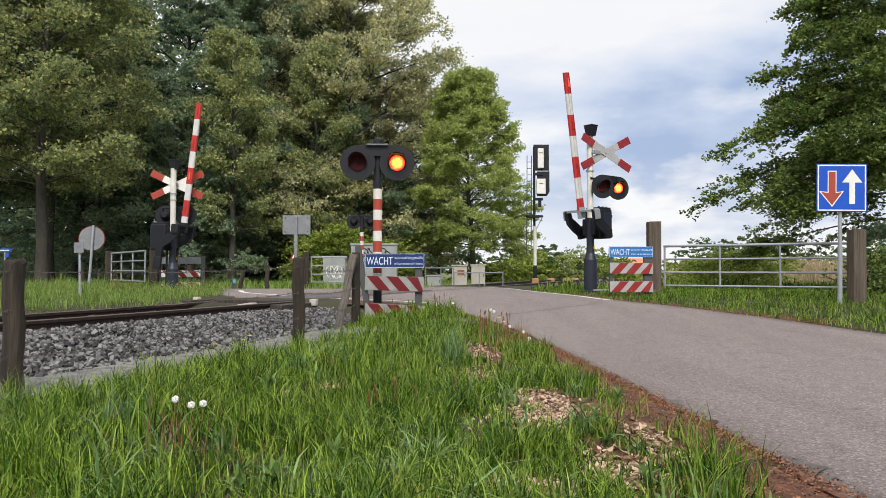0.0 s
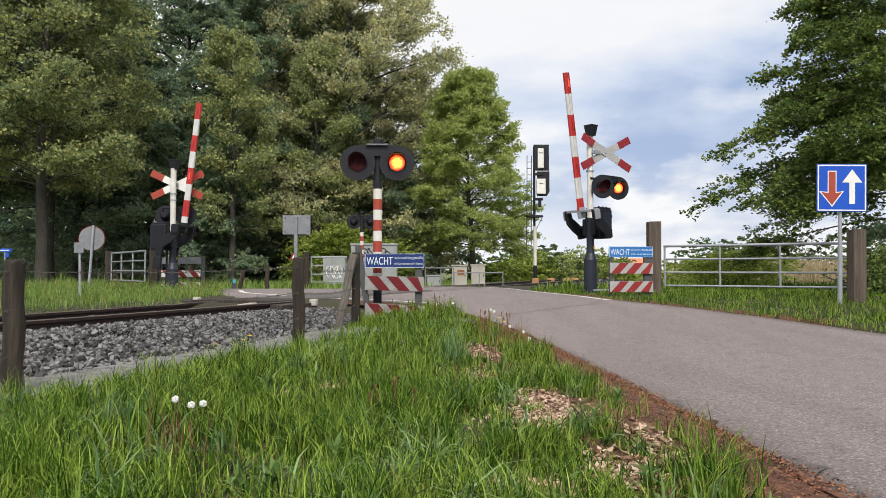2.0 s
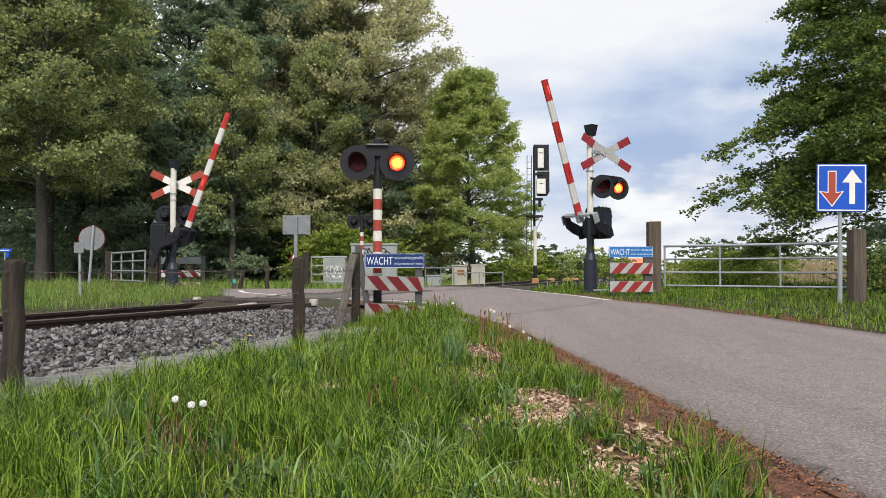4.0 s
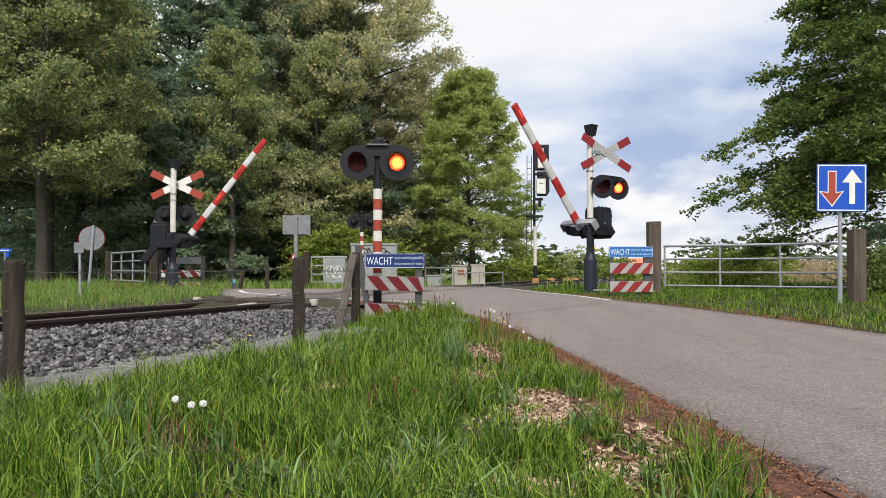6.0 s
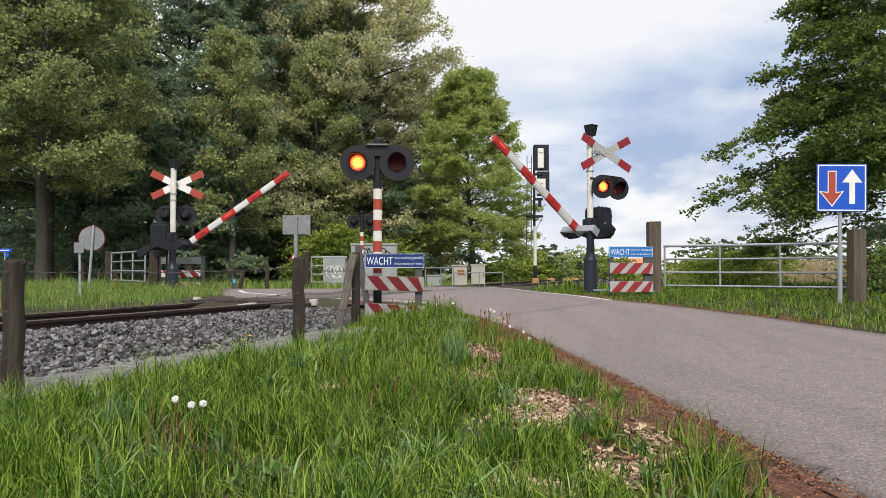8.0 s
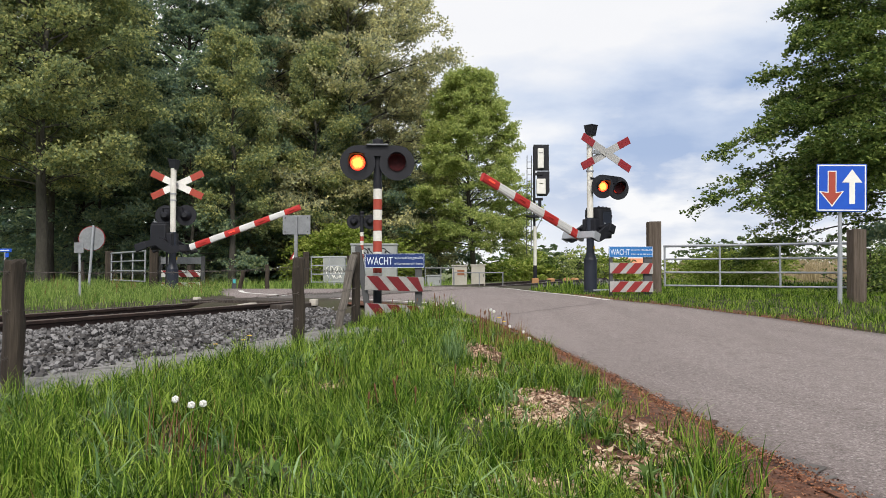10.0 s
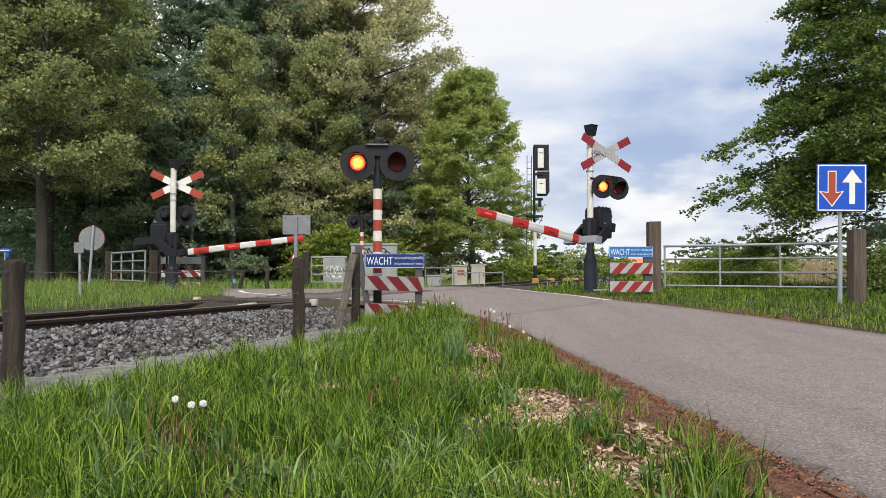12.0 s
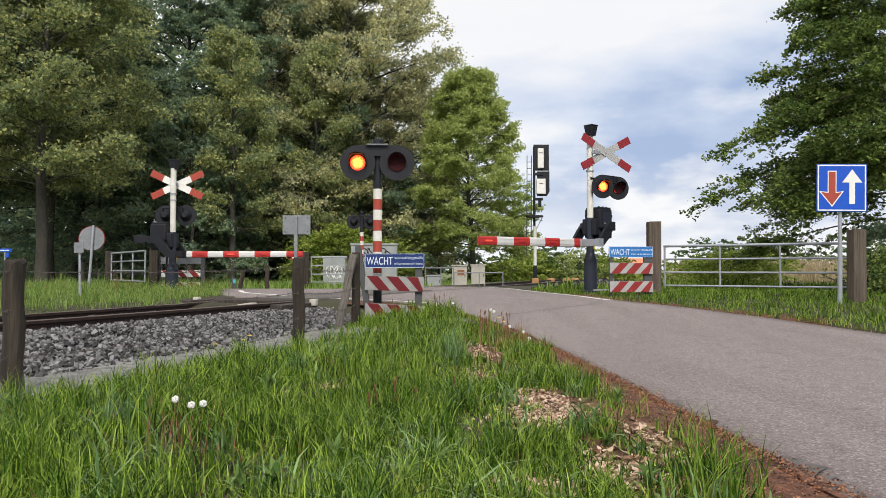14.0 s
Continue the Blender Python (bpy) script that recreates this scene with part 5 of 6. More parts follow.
    build_tree("tree", pose(1.75, 38, -0.2), "light green young beech beside the railway", rng, 10.0, 0.16, [(0, 2.8), (0.25, 3.1), (0.55, 2.9), (0.8, 2.5), (0.92, 1.7), (1, 0.9)], 0.052, M_FRESH,
               limbs=120, rise=(-8, 72), arch=0.12, branches=14, twigs=8, leaves=11, twig=0.50, start=0.17, loose=0.06, fan=0.42)
    # the wood behind the first rows
    rng = np.random.default_rng(9)
    lobes = [(x, y, z, 5.0, 4.0) for x, y, z in zip(rng.uniform(-62, -9, 46), rng.uniform(46, 60, 46), rng.uniform(0, 17, 46))]
    lobes += [(x, y, z, 4.0, 2.6) for x, y, z in zip(rng.uniform(-62, -8, 34), rng.uniform(44, 54, 34), rng.uniform(0, 4, 34))]
    lobes += [(x, y, z, 3.0, 2.8) for x, y, z in zip(rng.uniform(-9, -3.2, 16), rng.uniform(46, 52, 16), rng.uniform(0, 9, 16))]
    v, f = leaf_cards(crown_points(rng, 4600, 16, lobes, (1.8, 0.6), 0.2), rng, 0.36, 0.2)
    tagged(new("woodland", raw_mesh("woodland", v, f, M_FOREST)), "dark depth of the wood behind its edge", "wood", kind="stuff")
    lobes = [(x, y, 0.3, 1.6, z) for x, y, z in zip(rng.uniform(-42, -5, 100), rng.uniform(37, 46, 100), rng.uniform(2.0, 5.5, 100))]
    v, f = leaf_cards(crown_points(rng, 2600, 20, lobes, (0.8, 0.35), 0.2), rng, 0.13, 0.2)
    tagged(new("undergrowth", raw_mesh("undergrowth", v, f, M_FOREST)), "low dark undergrowth between the trunks", "undergrowth", kind="stuff")


forest()


def right_tree():
    rng = np.random.default_rng(21)
    # single long boughs that hang out over the gate: height, azimuth, length, rise, arch
    boughs = [(3.5, 180, 5.6, 5, 0.31), (4.3, 180, 5.3, 8, 0.30), (5.6, 181, 4.1, 10, 0.28), (7.0, 182, 3.3, 12, 0.24), (2.5, 182, 4.1, 4, 0.26), (3.6, 178, 4.3, 8, 0.30), (5.1, 184, 4.0, 8, 0.30),
              (6.4, 178, 3.6, 10, 0.27), (1.9, 186, 4.2, 4, 0.24), (3.2, 190, 4.6, 6, 0.30), (4.7, 192, 4.0, 8, 0.28), (6.0, 194, 3.6, 8, 0.26), (7.6, 188, 3.0, 14, 0.22), (2.8, 200, 4.1, 6, 0.28), (4.1, 204, 4.0, 8, 0.28), (5.4, 206, 3.6, 8, 0.26)]
    build_tree("tree", pose(11.55, 17.1, -0.2), "beech with drooping fresh green boughs over the gate", rng, 11.5, 0.24, [(0, 3.0), (0.25, 3.7), (0.6, 3.4), (0.85, 2.2), (1, 0.7)], 0.043, M_BEECH, fine=True,
               limbs=112, rise=(-4, 50), arch=0.20, branches=18, twigs=11, leaves=12, twig=0.46, start=0.17, sag=0.30, special=boughs, loose=0.035, fan=0.33)


right_tree()


def bush(x, y, label, rng, lobes, boughs, per, leaf, mat, spread=(0.35, 0.16), name="bush", h=1.2):
    b = thing(name, pose(x, y, float(level(x, y)) - 0.05), label, "bush", "bushes")
    part("stems", limb_mesh(rng, h, 0.05, 12, h * 0.8, 0.1), M_BARK, b, smooth=True)
    c = new("crown", raw_mesh("crown", *leaf_cards(crown_points(rng, boughs, per, lobes, spread, 0.15), rng, leaf, 0.2), mat))
    c.parent = b
    return b


def hedges():
    rng = np.random.default_rng(31)
    bush(-4.85, 33.4, "yellow-green bush behind the grey cabinets", rng, [(0, 0, 1.4, 1.5, 1.4), (-1.2, 0, 1.1, 1.2, 1.2), (1.6, 0, 1.3, 1.3, 1.1), (2.7, 0.2, 1.2, 1.1, 1.0), (0.2, 0.2, 2.3, 0.9, 0.7)], 760, 24, 0.07, M_BUSH, (0.5, 0.22), h=2.2)
    bush(9.3, 24.0, "dense green bush behind the field gate", rng, [(0, 0, 0.65, 0.85, 0.75), (0.9, 0.2, 0.6, 0.75, 0.65), (-0.6, 0.3, 0.5, 0.7, 0.6)], 460, 24, 0.042, M_BUSH)
    bush(12.5, 34, "green hawthorn behind the ballast", rng, [(0, 0, 0.7, 1.5, 0.9), (2.2, 0.2, 0.8, 1.5, 0.9), (-1.8, 0, 0.5, 1.2, 0.7)], 380, 20, 0.08, M_BUSH)
    bush(8.6, 14.9, "dark low bush behind the sleeper post", rng, [(0, 0, 0.35, 0.6, 0.5), (0.7, 0.3, 0.5, 0.7, 0.6)], 260, 20, 0.035, M_BEECH)
    bush(7.4, 40, "thin sapling with light leaves behind the barrier", rng, [(0, 0, 1.1, 0.8, 1.0), (0.6, 0, 1.7, 0.5, 0.6), (-0.6, 0, 1.3, 0.6, 0.6)], 70, 14, 0.07, M_FRESH, h=2.4)
    for x, y, s, k in ((4.6, 46, 1.0, 0), (7.6, 47, 1.15, 1), (10.5, 48, 1.0, 0), (2.2, 47, 0.8, 1), (6.0, 52, 1.3, 0), (11.8, 53, 1.25, 1)):
        bush(x, y, "rounded hawthorn in the hedge along the railway", rng, [(0, 0, 0.7 * s, 1.7, 0.95 * s), (1.3, 0.3, 0.5 * s, 1.2, 0.7 * s)], 200, 18, 0.11, (M_BUSH, M_BEECH)[k], (0.5, 0.25))
    # far rows of trees over the meadows
    lobes = []
    for x, y, h in zip(rng.uniform(-20, 190, 90), rng.uniform(150, 260, 90), rng.uniform(2.5, 6.0, 90)):
        if not 0.235 < x / y < 0.31:
            lobes.append((x, y, h * 0.45, h * 0.9, h * 0.55))
    lobes += [(58, 160, 4.2, 6.0, 3.4), (66, 160, 5.0, 6.0, 3.4), (75, 165, 4.5, 6.5, 3.0), (84, 150, 5.0, 6.0, 3.2)]
    tagged(new("far_trees", raw_mesh("far_trees", *leaf_cards(crown_points(rng, 1800, 14, lobes, (1.4, 0.6), 0.1), rng, 0.5, 0.2), M_FAR)), "distant rows of trees beyond the meadows", "trees", kind="stuff")
    x, y = rng.uniform(19.0, 30, 12000), rng.uniform(42, 64, 12000)
    tagged(new("reed_bed", raw_mesh("reed_bed", *blades(x, y, level(x, y), rng, np.full(12000, 1.5), 0.035, 0.7, 2), M_REED)), "pale dry reeds in the field behind the gate", "reeds", kind="stuff")


hedges()


# ---- fences on the near side ----
def round_post(m, r, h, label, mat=None, lean=0.0):
    bm = bmesh.new()
    seg, rings = 18, []
    for i in range(9):
        z = -0.25 + (h + 0.25) * i / 8
        rings.append([bm.verts.new(((r * (1 + 0.05 * math.sin(3 * k + i))) * math.cos(6.2832 * k / seg) + 0.008 * math.sin(i * 1.7), (r * (1 + 0.05 * math.cos(2 * k + i))) * math.sin(6.2832 * k / seg), z + (0.012 * math.sin(2.1 * k) if i == 8 else 0))) for k in range(seg)])
    top = [bm.verts.new((v.co.x * 0.86, v.co.y * 0.86, h + 0.014 + 0.01 * math.sin(1.3 * k))) for k, v in enumerate(rings[-1])]
    rings.append(top)
    for a, b in zip(rings, rings[1:]):
        for k in range(seg):
            bm.faces.new((a[k], a[(k + 1) % seg], b[(k + 1) % seg], b[k]))
    bm.faces.new(top)
    ob = link_mesh("fence_post", bm, mat or M_WOOD)
    ob.matrix_basis = m
    return tagged(ob, label, "fence post", "fence posts")


def barbed_wire(points, label):
    """Two twisted strands with barbs, sagging a little from post to post."""
    w = thing("barbed_wire", pose(0, 0, 0), label, "fence wire", "fence wires")
    bm, barbs = bmesh.new(), bmesh.new()
    for a, b in zip(points, points[1:]):
        a, b = Vector(a), Vector(b)
        n = max(6, int((b - a).length / 0.12))
        prev = a
        for i in range(1, n + 1):
            u = i / n
            p = a.lerp(b, u) + Vector((0, 0, -0.03 * 4 * u * (1 - u) + 0.004 * math.sin(i * 2.3)))
            add_tube(bm, prev, p, 0.0026, seg=5)
            add_tube(barbs, p + Vector((0.012, 0, 0.016)), p + Vector((-0.012, 0, -0.016)), 0.0016, seg=4)
            add_tube(barbs, p + Vector((0.010, 0.008, -0.016)), p + Vector((-0.010, -0.008, 0.016)), 0.0016, seg=4)
            prev = p
    part("strand", bm, M_WIRE, w)
    tagged(part("barb", barbs, M_WIRE, w), kind="stuff")


round_post(pose(-2.86, 4.92, -0.3, 0, 0, 0), 0.066, 0.85, "thick weathered round fence post in the grass")
round_post(pose(-1.38, 7.1, -0.3, 0, -1, 40), 0.057, 0.90, "round fence post with split grey wood")
round_post(pose(-1.14, 9.65, -0.26, 0, 0, 80), 0.055, 0.97, "slim weathered fence post by the warning sign")
round_post(pose(-1.34, 9.45, -0.26, 3, 11, 20), 0.052, 0.96, "leaning brace post against the fence", M_GREYWOOD)
for z0, z1, z2, z3 in ((0.52, 0.49, 0.53, 0.50), (0.20, 0.23, 0.28, 0.26), (-0.10, -0.08, 0.04, 0.04)):
    barbed_wire([(-4.9, 2.3, z0), (-2.86, 4.84, z1), (-1.38, 7.02, z2), (-1.14, 9.6, z3)], "rusty barbed wire strung between the fence posts")


# ---- signs and posts ----
def back_sign():
    s = thing("small_sign", pose(-1.79, 9.0, -0.25, 0, 0, -5), "small grey sign seen from behind on steel post", "sign")
    part("pole", box((0, -0.02, 0.6), (0.042, 0.03, 1.6), 0.006), M_GREYPLATE, s)
    p = part("sign_plate", box((0, 0.0, 1.30), (0.345, 0.008, 0.235), 0.002), M_GREYPLATE, s, "bare metal back of the sign")
    for x in (-0.14, 0.14):
        for z in (1.215, 1.385):
            part("rivet", tube((x, -0.009, z), (x, -0.003, z), 0.009, seg=8), M_DARKPOST, p)


def round_sign():
    s = thing("round_sign", pose(-8.55, 17.8, -0.02, 0, 3.5, 10), "round traffic sign with red rim, seen from behind", "traffic sign")
    part("pole", tube((0, 0, -0.2), (0, 0, 1.6), 0.03), M_STEEL, s)
    bm = bmesh.new()
    bmesh.ops.create_cone(bm, cap_ends=True, segments=40, radius1=0.29, radius2=0.29, depth=0.015, matrix=Matrix.Translation((-0.03, 0.04, 1.28)) @ Matrix.Rotation(radians(90), 4, "X"))
    p = part("sign_plate", bm, M_GREYPLATE, s, "grey back of the round plate")
    bm = bmesh.new()
    bmesh.ops.create_cone(bm, cap_ends=True, segments=40, radius1=0.305, radius2=0.305, depth=0.012, matrix=Matrix.Translation((-0.03, 0.055, 1.28)) @ Matrix.Rotation(radians(90), 4, "X"))
    part("rim", bm, M_RED, p, "red rim of the sign")
    t = thing("small_sign", pose(-6.54, 13.3, -0.02, 0, -1, 0), "little pale plate on a thin pole in the grass", "sign")
    part("pole", tube((0, 0, -0.2), (0, 0, 1.0), 0.022), M_STEEL, t)
    part("sign_plate", box((0, -0.03, 0.92), (0.17, 0.008, 0.19), 0.002), M_GREYPLATE, t)
    b = thing("direction_sign", pose(-10.1, 17, -0.02), "small blue direction sign on a pole at the wood's edge", "sign")
    part("pole", tube((0.0, 0, -0.2), (0.0, 0, 1.0), 0.02), M_STEEL, b)
    p = part("sign_plate", box((-0.05, -0.02, 0.97), (0.42, 0.012, 0.08), 0.003), M_TRAFFICBLUE, b)
    part("white_bar", box((-0.05, -0.029, 0.97), (0.32, 0.003, 0.02)), M_WHITE, p)
    part("lower_plate", box((0.06, -0.02, 0.86), (0.08, 0.012, 0.10), 0.003), M_TRAFFICBLUE, b)


def small_triangle():
    s = thing("triangle_sign", pose(-5.34, 26.4, -0.15), "small red warning triangle on a post beyond the track", "traffic sign")
    part("pole", tube((0, 0.03, -0.1), (0, 0.03, 1.2), 0.025), M_STEEL, s)
    p = part("sign_plate", plate([(-0.16, 1.02), (0.16, 1.02), (0.0, 1.30)], 0.0, 0.015), M_RED, s, "red triangle with pale middle")
    part("middle", plate([(-0.08, 1.06), (0.08, 1.06), (0.0, 1.20)], -0.004, 0.001), M_WHITE, p)


back_sign()
round_sign()
small_triangle()


def back_board():
    w = thing("warning_board", pose(-6.85, 19.3, -0.12), "warning board beyond the track with grey sign back and stripes", "warning sign", "warning boards")
    for x in (-0.56, 0.56):
        part("post", box((x, 0.03, 0.35), (0.09, 0.08, 1.25), 0.006), M_DARKPOST, w)
    part("sign_plate", box((0, -0.02, 0.86), (1.05, 0.012, 0.17), 0.003), M_GREYPLATE, w, "grey back of the sign")
    for z in (0.52, 0.20):
        hb = part("striped_board", box((0, -0.02, z), (1.02, 0.018, 0.18), 0.003), M_WHITE, w, "board with slanting red and white stripes")
        for x in (-0.5, -0.16, 0.18):
            a = [(x, z + 0.088), (x + 0.17, z + 0.088), (x + 0.33, z - 0.088), (x + 0.16, z - 0.088)]
            part("red_stripe", plate([(min(0.505, u), v) for u, v in a], -0.0325, -0.0295), M_RED, hb)


back_board()
tube_gate(pose(-7.67, 19.0, 0.0, 0, 0, math.degrees(math.atan2(3.0, -2.23))), 3.74, [0.20, 0.47, 0.74, 0.99], [0.02, 1.25, 2.5, 3.7], "grey steel field gate at the wood's edge")
timber_post(pose(-7.50, 19.15, -0.1, 0, 0, 10), 0.20, 0.16, 1.16, "dark timber gate post beside the barrier", M_WOOD)
timber_post(pose(-10.0, 22.1, -0.15, 0, 0, 20), 0.22, 0.16, 1.2, "dark timber gate post at the wood's edge", M_WOOD)
tube_gate(pose(-4.84, 27.0, -0.1, 0, 0, 0), 1.36, [0.15, 0.44, 0.76, 1.06], [0.02, 0.68, 1.34], "narrow galvanised gate in front of the cabinets", 0.022)
timber_post(pose(-4.98, 26.9, -0.1, 0, 0, 0), 0.20, 0.18, 1.25, "dark timber post at the narrow gate", M_WOOD)
timber_post(pose(-3.42, 27.0, -0.1, 0, 0, 0), 0.16, 0.16, 1.10, "timber post holding the narrow gate", M_WOOD)
for x, y, h, lean in ((-5.72, 24, 0.80, 0), (-6.62, 24.0, 0.62, -14), (-8.6, 25, 0.8, 2), (-12.2, 25, 0.9, -3)):
    round_post(pose(x, y, -0.15, 0, lean, 30 * x), 0.07, h, "grey fence post at the wood's edge")
barbed_wire([(-12.2, 24.9, 0.55), (-8.6, 24.9, 0.5), (-5.72, 23.9, 0.48), (-4.98, 26.8, 0.6)], "thin wire of the fence at the wood's edge")
mp = thing("marker_post", pose(-6.0, 21.2, -0.1), "short grey marker post with a teal plate", "marker post")
part("post", box((0, 0, 0.12), (0.12, 0.06, 0.50), 0.008), M_DARKPOST, mp)
part("plate", box((0.01, -0.034, 0.27), (0.08, 0.006, 0.11)), material("teal_label", [(0.05, 0.32, 0.34), (0.08, 0.42, 0.44)], bump=0), mp, "teal label")


# ---- cabinets and railings beyond the track ----
def scribble(parent, x0, x1, z0, z1, y, mat, seed, loops=7, r=0.014):
    """Illegible sprayed strokes."""
    rng = np.random.default_rng(seed)
    bm = bmesh.new()
    for k in range(loops):
        cx = x0 + (x1 - x0) * (k + 0.5) / loops
        w, h = (x1 - x0) / loops * 0.55, (z1 - z0) / 2
        prev, ph, turns = None, rng.uniform(0, 6.28), rng.uniform(0.8, 1.6)
        for i in range(13):
            a = ph + turns * math.pi * i / 6
            p = Vector((cx + w * math.sin(a) + rng.normal(0, 0.01), y, (z0 + z1) / 2 + h * math.cos(a * 0.7 + ph)))
            if prev and (p - prev).length > 1e-4:
                add_tube(bm, prev, p, r, seg=4)
            prev = p
    part("spray_marks", bm, mat, parent, "sprayed scribble")


def cabinet(m, w, d, h, mat, label, roof=0.05):
    c = thing("switch_cabinet", m, label, "cabinet", "trackside cabinets")
    body = part("body", box((0, 0, h / 2), (w, d, h), 0.012), mat, c)
    part("roof", box((0, 0, h + roof / 2), (w + 0.06, d + 0.06, roof), 0.012), mat, c)
    part("plinth", box((0, 0, 0.0), (w - 0.04, d - 0.04, 0.1), 0.005), M_CONCRETE, c)
    n = 2 if w > 0.6 else 1
    for k in range(n):
        x = -w / 2 + (k + 0.5) * w / n
        dr = part("door", box((x, -d / 2 - 0.006, h * 0.52), (w / n - 0.05, 0.016, h * 0.86), 0.004), mat, c)
        part("handle", box((x + w / n * 0.36, -d / 2 - 0.022, h * 0.55), (0.025, 0.02, 0.10), 0.004), M_DARKPOST, dr)
    return c


c1 = cabinet(pose(-4.33, 29.5, -0.1), 0.88, 0.4, 1.10, M_CABINET, "grey double-door trackside cabinet with white sprayed scribble")
scribble(c1, -0.3, 0.3, 0.25, 0.75, -0.222, M_WHITE, 2, 4, 0.016)
c2 = cabinet(pose(-2.88, 31.0, -0.1), 1.92, 0.6, 1.62, M_CABINET, "large grey trackside cabinet with black sprayed scribble", 0.08)
scribble(c2, -0.75, 0.75, 1.15, 1.5, -0.322, M_GRAFFITI, 4, 6, 0.022)
c3 = cabinet(pose(0.60, 27.0, -0.15), 0.54, 0.4, 0.78, M_BEIGE, "beige trackside cabinet with a rust patch")
part("rust_patch", box((0.05, -0.216, 0.55), (0.26, 0.004, 0.20)), M_RUST, c3, "brown rust patch")
cabinet(pose(1.28, 27.0, -0.15), 0.50, 0.4, 0.80, M_BEIGE, "clean beige trackside cabinet")
cabinet(pose(-0.32, 26.6, -0.15), 0.52, 0.35, 0.42, M_CABINET, "low grey cable cabinet")


def railing(m, length, z, posts, label):
    r = thing("handrail", m, label, "handrail", "steel handrails")
    part("rail_bar", tube((0, 0, z), (length, 0, z), 0.019), M_GREYPLATE, r)
    for x in posts:
        part("post", tube((x, 0, -0.15), (x, 0, z), 0.019), M_GREYPLATE, r)


railing(pose(-0.62, 25.0, -0.15, 0, 0, 3), 1.0, 0.71, (0.02, 0.55, 0.98), "short grey steel handrail by the low cabinet")
railing(pose(0.34, 24.2, -0.15, 0, 0, -2), 1.65, 0.56, (0.02, 0.85, 1.62), "grey steel handrail in front of the beige cabinets")


# ---- railway signal ----
def signal():
    s = thing("railway_signal", pose(4.12, 33.0, -0.05), "tall railway signal mast with black heads and white panels", "railway signal")
    part("footing", box((0.0, 0, 0.06), (0.30, 0.3, 0.24), 0.02), M_ORANGE, s, "orange-brown footing")
    part("lower_mast", tube((0, 0, 0.1), (0, 0, 0.75), 0.085), M_BLACK, s)
    part("white_mast", tube((0, 0, 0.75), (0, 0, 2.5), 0.075), M_OFFWHITE, s, "pale yellowed lower mast")
    part("upper_mast", tube((-0.02, 0.05, 2.5), (-0.02, 0.05, 6.1), 0.055), M_BLACK, s)
    for z0, z1, x0, x1, cut in ((5.0, 6.18, -0.05, 0.64, 0.0), (3.86, 4.97, 0.10, 0.66, 0.18)):
        out = [(x0, z1), (x1, z1), (x1, z0 + cut), (x1 - cut * 0.7, z0), (x0, z0)]
        part("backboard", plate(out, 0.0, 0.02), M_BLACK, s, "black signal backboard")
    for z0, z1, x0, x1 in ((5.10, 5.98, 0.12, 0.38), (3.94, 4.62, 0.06, 0.46)):
        b = part("white_panel", box(((x0 + x1) / 2, -0.10, (z0 + z1) / 2), (x1 - x0, 0.18, z1 - z0), 0.02), M_WHITE, s, "white rear panel of the signal head")
        part("panel_handle", box(((x0 + x1) / 2, -0.2, z1 - 0.2), (0.16, 0.02, 0.02)), M_BLACK, b)
    for z in (4.85, 3.72):
        part("head_bracket", box((0.16, 0.0, z), (0.40, 0.12, 0.12), 0.02), M_BLACK, s)
    part("lower_bracket", box((0.22, 0.0, 3.55), (0.14, 0.12, 0.36), 0.02), M_BLACK, s)
    pl = plate([(-0.42, 2.98), (0.30, 2.98), (0.34, 2.92), (0.0, 2.88), (-0.30, 2.92)], -0.3, 0.3)
    part("platform", pl, M_BLACK, s)
    part("strut", tube((0.34, 0, 2.92), (0.05, 0, 2.35), 0.018), M_STEEL, s)
    for x in (-0.36, -0.16):
        part("ladder_side", tube((x, 0.1, 1.25), (x + 0.03, 0.1, 5.7), 0.018, seg=8), M_DARKPOST, s)
    for k in range(15):
        part("rung", tube((-0.35, 0.1, 1.35 + 0.29 * k), (-0.15, 0.1, 1.35 + 0.29 * k), 0.013, seg=6), M_DARKPOST, s)


signal()
for x, y in ((5.55, 38), (6.45, 38.4), (6.85, 38.4)):
    bm = add_turned(bmesh.new(), [(0.22, 0.0), (0.22, 0.10), (0.18, 0.16), (0.08, 0.19)], 16)
    ob = link_mesh("cable_cover", bm, M_ORANGE)
    ob.matrix_basis = pose(x, y, -0.1)
    tagged(ob, "low orange cover beside the track", "cover", "covers by the track")


def far_house(m, w, d, h, ridge, roof, label):
    b = thing("house", m, label, "house", "far houses")
    wl_ob = part("wall", box((0, 0, h / 2), (w, d, h)), M_BRICK, b)
    bm = bmesh.new()
    a = [bm.verts.new(c) for c in ((-w / 2 - 0.3, -d / 2 - 0.3, h), (w / 2 + 0.3, -d / 2 - 0.3, h), (w / 2 + 0.3, d / 2 + 0.3, h), (-w / 2 - 0.3, d / 2 + 0.3, h), (-w / 2 + 0.6, 0, ridge), (w / 2 - 0.6, 0, ridge))]
    for f in ((0, 1, 5, 4), (2, 3, 4, 5), (1, 2, 5), (3, 0, 4), (3, 2, 1, 0)):
        bm.faces.new([a[i] for i in f])
    part("roof", bm, roof, b)
    for x in (-w * 0.25, w * 0.25):
        part("window", box((x, -d / 2 - 0.02, h * 0.5), (0.9, 0.06, 1.0)), M_WHITE, wl_ob)


far_house(pose(61, 230, -0.3), 9, 7, 2.4, 4.4, M_TILE, "far farmhouse with orange tiled roof")
far_house(pose(15, 200, -0.4), 4.0, 4, 1.2, 2.0, M_BLUEROOF, "far low shed with a blue-grey roof")


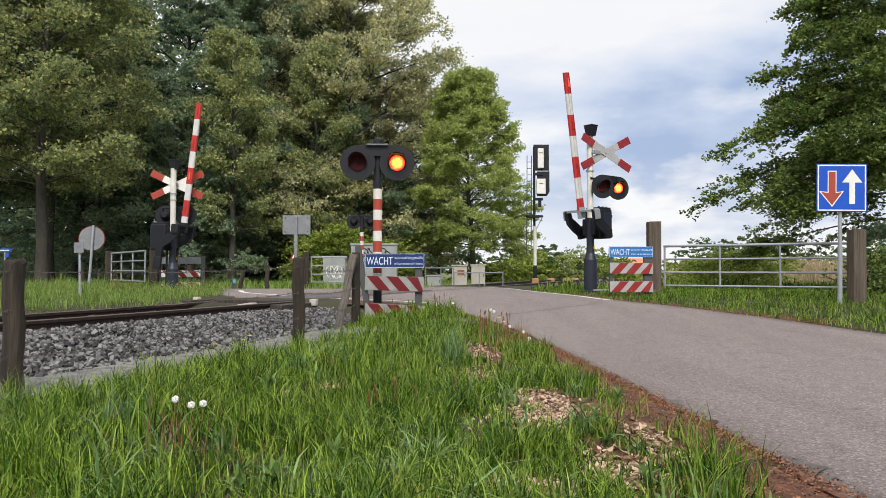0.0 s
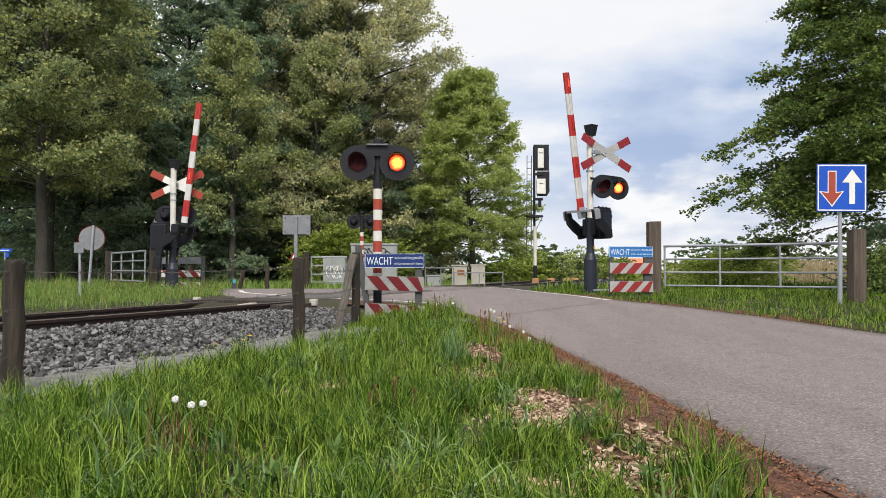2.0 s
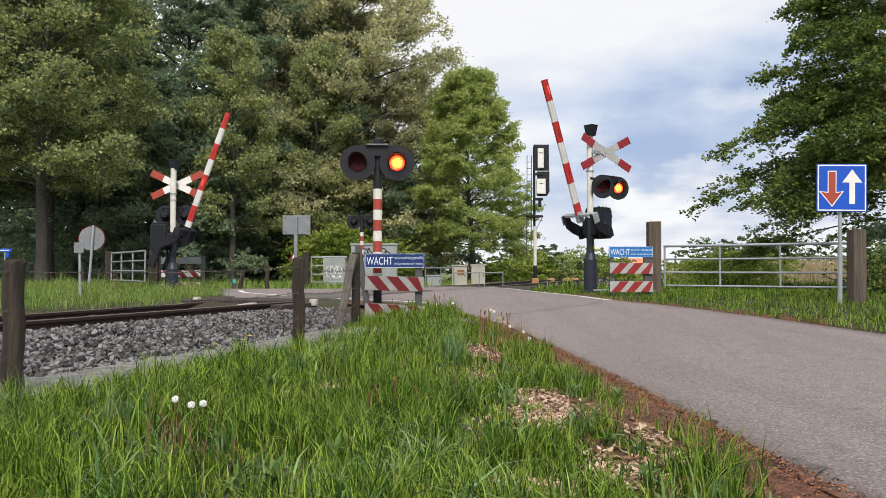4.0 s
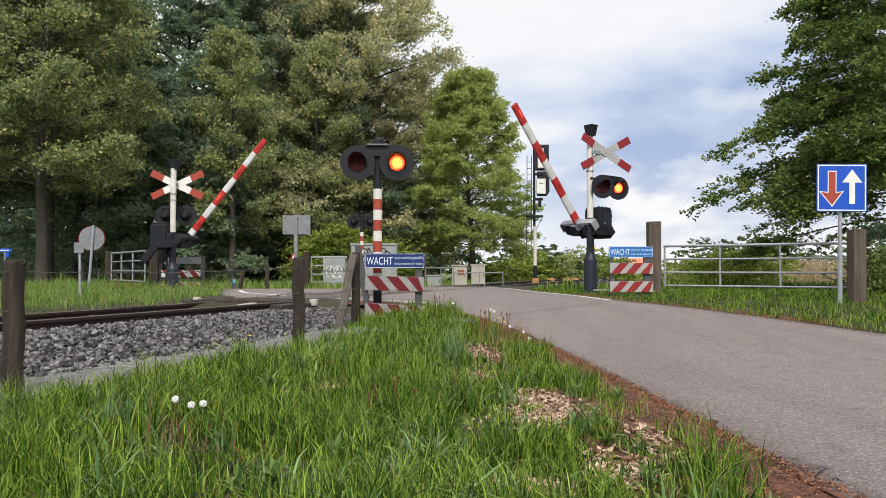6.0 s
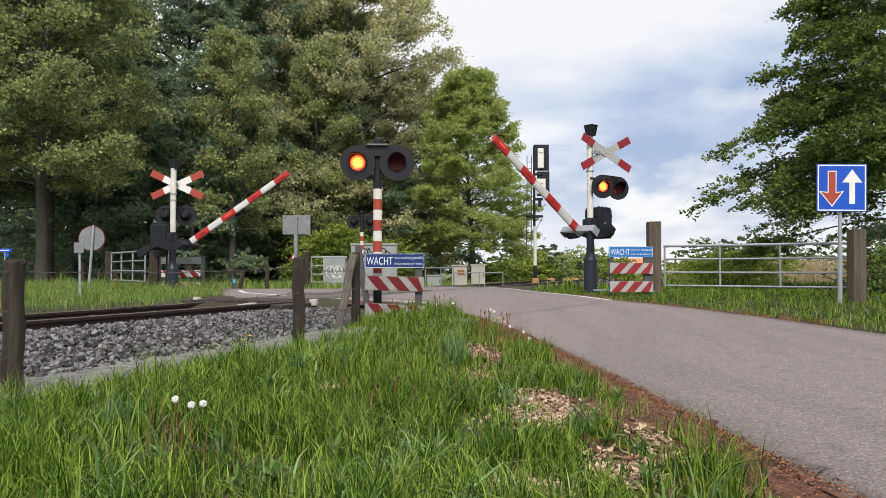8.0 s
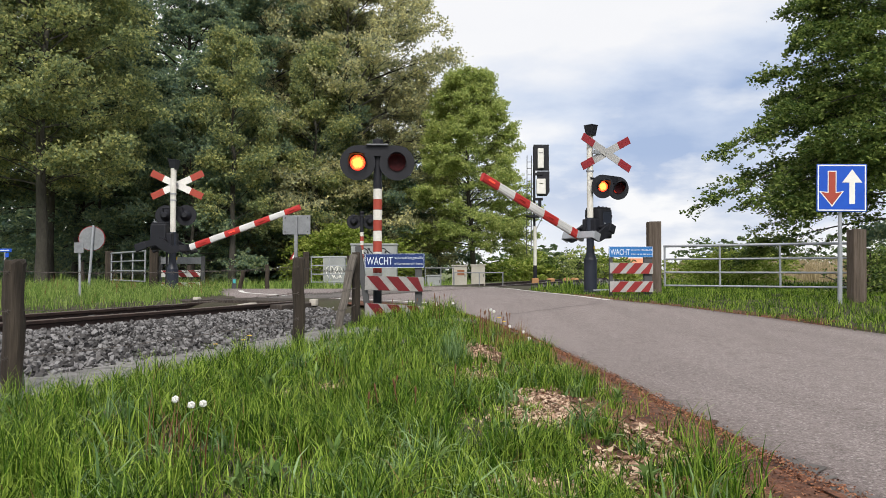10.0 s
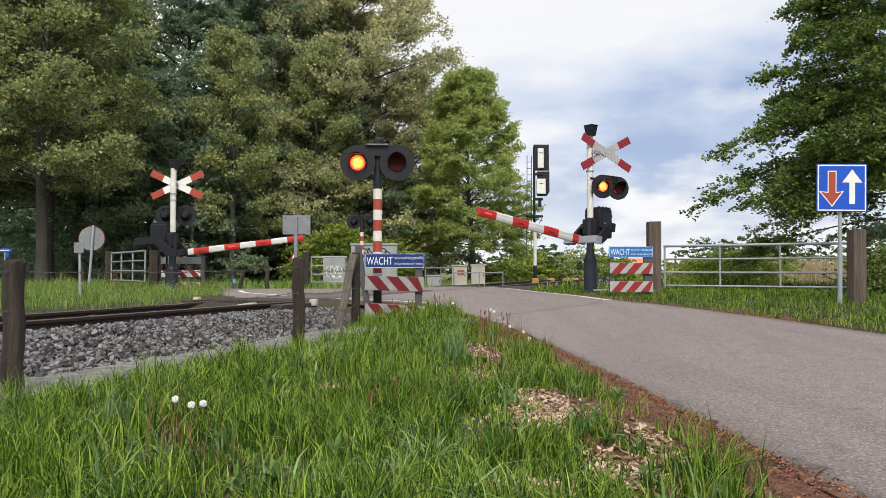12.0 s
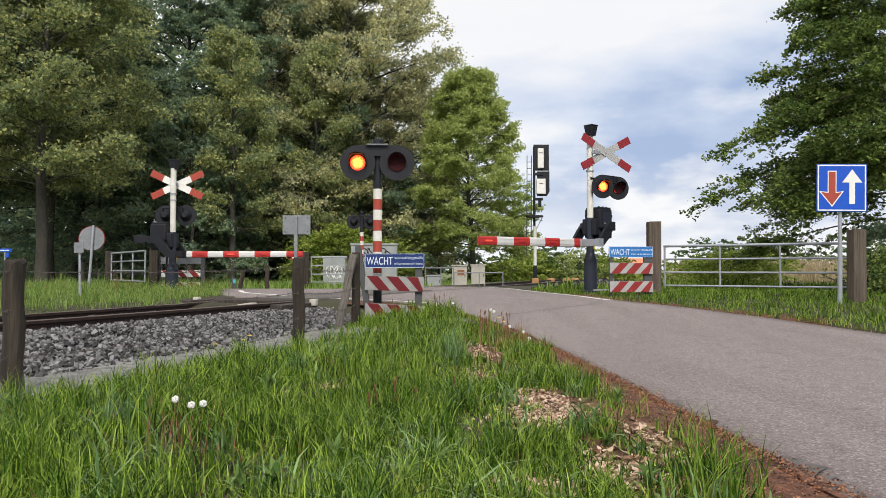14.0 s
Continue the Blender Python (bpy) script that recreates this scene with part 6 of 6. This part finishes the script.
# ---- dandelions ----
def dandelion(x, y, h, clock):
    z = float(ground_z(x, y))
    d = thing("dandelion", pose(x, y, z), "dandelion gone to a white seed head in grass" if clock else "yellow dandelion flower in the verge", "flower", "dandelions")
    part("stem", tube((0, 0, 0), (0.01, 0.0, h), 0.003, seg=6), M_BUSH, d)
    bm = bmesh.new()
    if clock:
        bmesh.ops.create_icosphere(bm, subdivisions=3, radius=0.0155, matrix=Matrix.Translation((0.01, 0, h + 0.015)))
        for i, v in enumerate(bm.verts):
            v.co += (v.co - Vector((0.01, 0, h + 0.015))) * (0.22 * ((i * 7) % 3 - 1))
    else:
        for k in range(16):
            a = 6.2832 * k / 16
            add_box(bm, (0.01 + 0.012 * math.cos(a), 0.012 * math.sin(a), h + 0.006 + 0.003 * (k % 2)), (0.022, 0.007, 0.002), Matrix.Rotation(a, 3, "Z"))
    part("seed_head" if clock else "petals", bm, M_FLUFF if clock else M_YELLOW, d)


for x, y, h, c in ((-1.31, 3.6, 0.165, 1), (-1.225, 3.58, 0.145, 1), (-1.175, 3.6, 0.15, 1), (0.52, 8.2, 0.34, 1), (0.57, 8.4, 0.31, 1), (0.72, 8.1, 0.17, 1), (0.86, 8.0, 0.12, 1), (0.62, 8.3, 0.26, 0), (0.66, 8.1, 0.23, 0), (-0.26, 9.9, 0.2, 0), (-2.1, 7.75, 0.10, 0), (-2.05, 7.8, 0.14, 0), (-2.35, 7.6, 0.08, 0), (-0.1, 10.2, 0.2, 1), (0.13, 10.3, 0.2, 1), (0.85, 7.4, 0.1, 1)):
    dandelion(x, y, h, c)


def plantain(x, y, h, lean):
    """A thin bare stalk with a dark seed spike."""
    p = thing("plantain", pose(x, y, float(ground_z(x, y)), 0, lean, 37 * x), "ribwort plantain with a dark seed spike in the verge", "plant", "plantains")
    part("stem", tube((0, 0, 0), (0, 0, h), 0.0028, seg=5), M_REDSTALK, p)
    part("seed_spike", add_turned(bmesh.new(), [(0.003, h - 0.004), (0.006, h + 0.006), (0.006, h + 0.024), (0.003, h + 0.036)], 8), M_REDSTALK, p, "dark brown seed spike")


rng_verge = np.random.default_rng(77)
for k in range(16):
    plantain(0.36 + 0.42 * rng_verge.random(), 7.7 + 1.0 * rng_verge.random(), rng_verge.uniform(0.22, 0.34), rng_verge.uniform(-9, 9))
for k in range(9):
    plantain(-0.75 + 0.8 * rng_verge.random(), 9.6 + 0.7 * rng_verge.random(), rng_verge.uniform(0.24, 0.36), rng_verge.uniform(-8, 8))
for k in range(7):
    plantain(-0.45 + 0.7 * rng_verge.random(), 3.9 + 1.2 * rng_verge.random(), rng_verge.uniform(0.14, 0.20), rng_verge.uniform(-12, 12))


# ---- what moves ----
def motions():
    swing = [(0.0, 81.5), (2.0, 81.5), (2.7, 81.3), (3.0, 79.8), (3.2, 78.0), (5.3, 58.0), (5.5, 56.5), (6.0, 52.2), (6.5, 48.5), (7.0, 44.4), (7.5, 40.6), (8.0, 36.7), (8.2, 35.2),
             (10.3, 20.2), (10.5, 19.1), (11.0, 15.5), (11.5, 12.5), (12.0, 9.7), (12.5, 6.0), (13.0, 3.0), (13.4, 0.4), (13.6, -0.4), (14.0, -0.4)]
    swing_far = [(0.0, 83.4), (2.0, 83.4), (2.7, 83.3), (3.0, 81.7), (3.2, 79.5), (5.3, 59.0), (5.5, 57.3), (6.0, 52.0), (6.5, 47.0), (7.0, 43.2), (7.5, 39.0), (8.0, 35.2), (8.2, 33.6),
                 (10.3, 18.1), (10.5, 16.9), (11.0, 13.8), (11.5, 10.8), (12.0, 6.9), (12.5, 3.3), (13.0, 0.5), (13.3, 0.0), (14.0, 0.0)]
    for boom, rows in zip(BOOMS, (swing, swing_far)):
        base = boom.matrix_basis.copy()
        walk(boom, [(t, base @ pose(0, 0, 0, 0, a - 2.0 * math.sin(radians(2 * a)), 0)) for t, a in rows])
    # the two lamps of a pair take turns, by the added shutters: the second one shines in these spells
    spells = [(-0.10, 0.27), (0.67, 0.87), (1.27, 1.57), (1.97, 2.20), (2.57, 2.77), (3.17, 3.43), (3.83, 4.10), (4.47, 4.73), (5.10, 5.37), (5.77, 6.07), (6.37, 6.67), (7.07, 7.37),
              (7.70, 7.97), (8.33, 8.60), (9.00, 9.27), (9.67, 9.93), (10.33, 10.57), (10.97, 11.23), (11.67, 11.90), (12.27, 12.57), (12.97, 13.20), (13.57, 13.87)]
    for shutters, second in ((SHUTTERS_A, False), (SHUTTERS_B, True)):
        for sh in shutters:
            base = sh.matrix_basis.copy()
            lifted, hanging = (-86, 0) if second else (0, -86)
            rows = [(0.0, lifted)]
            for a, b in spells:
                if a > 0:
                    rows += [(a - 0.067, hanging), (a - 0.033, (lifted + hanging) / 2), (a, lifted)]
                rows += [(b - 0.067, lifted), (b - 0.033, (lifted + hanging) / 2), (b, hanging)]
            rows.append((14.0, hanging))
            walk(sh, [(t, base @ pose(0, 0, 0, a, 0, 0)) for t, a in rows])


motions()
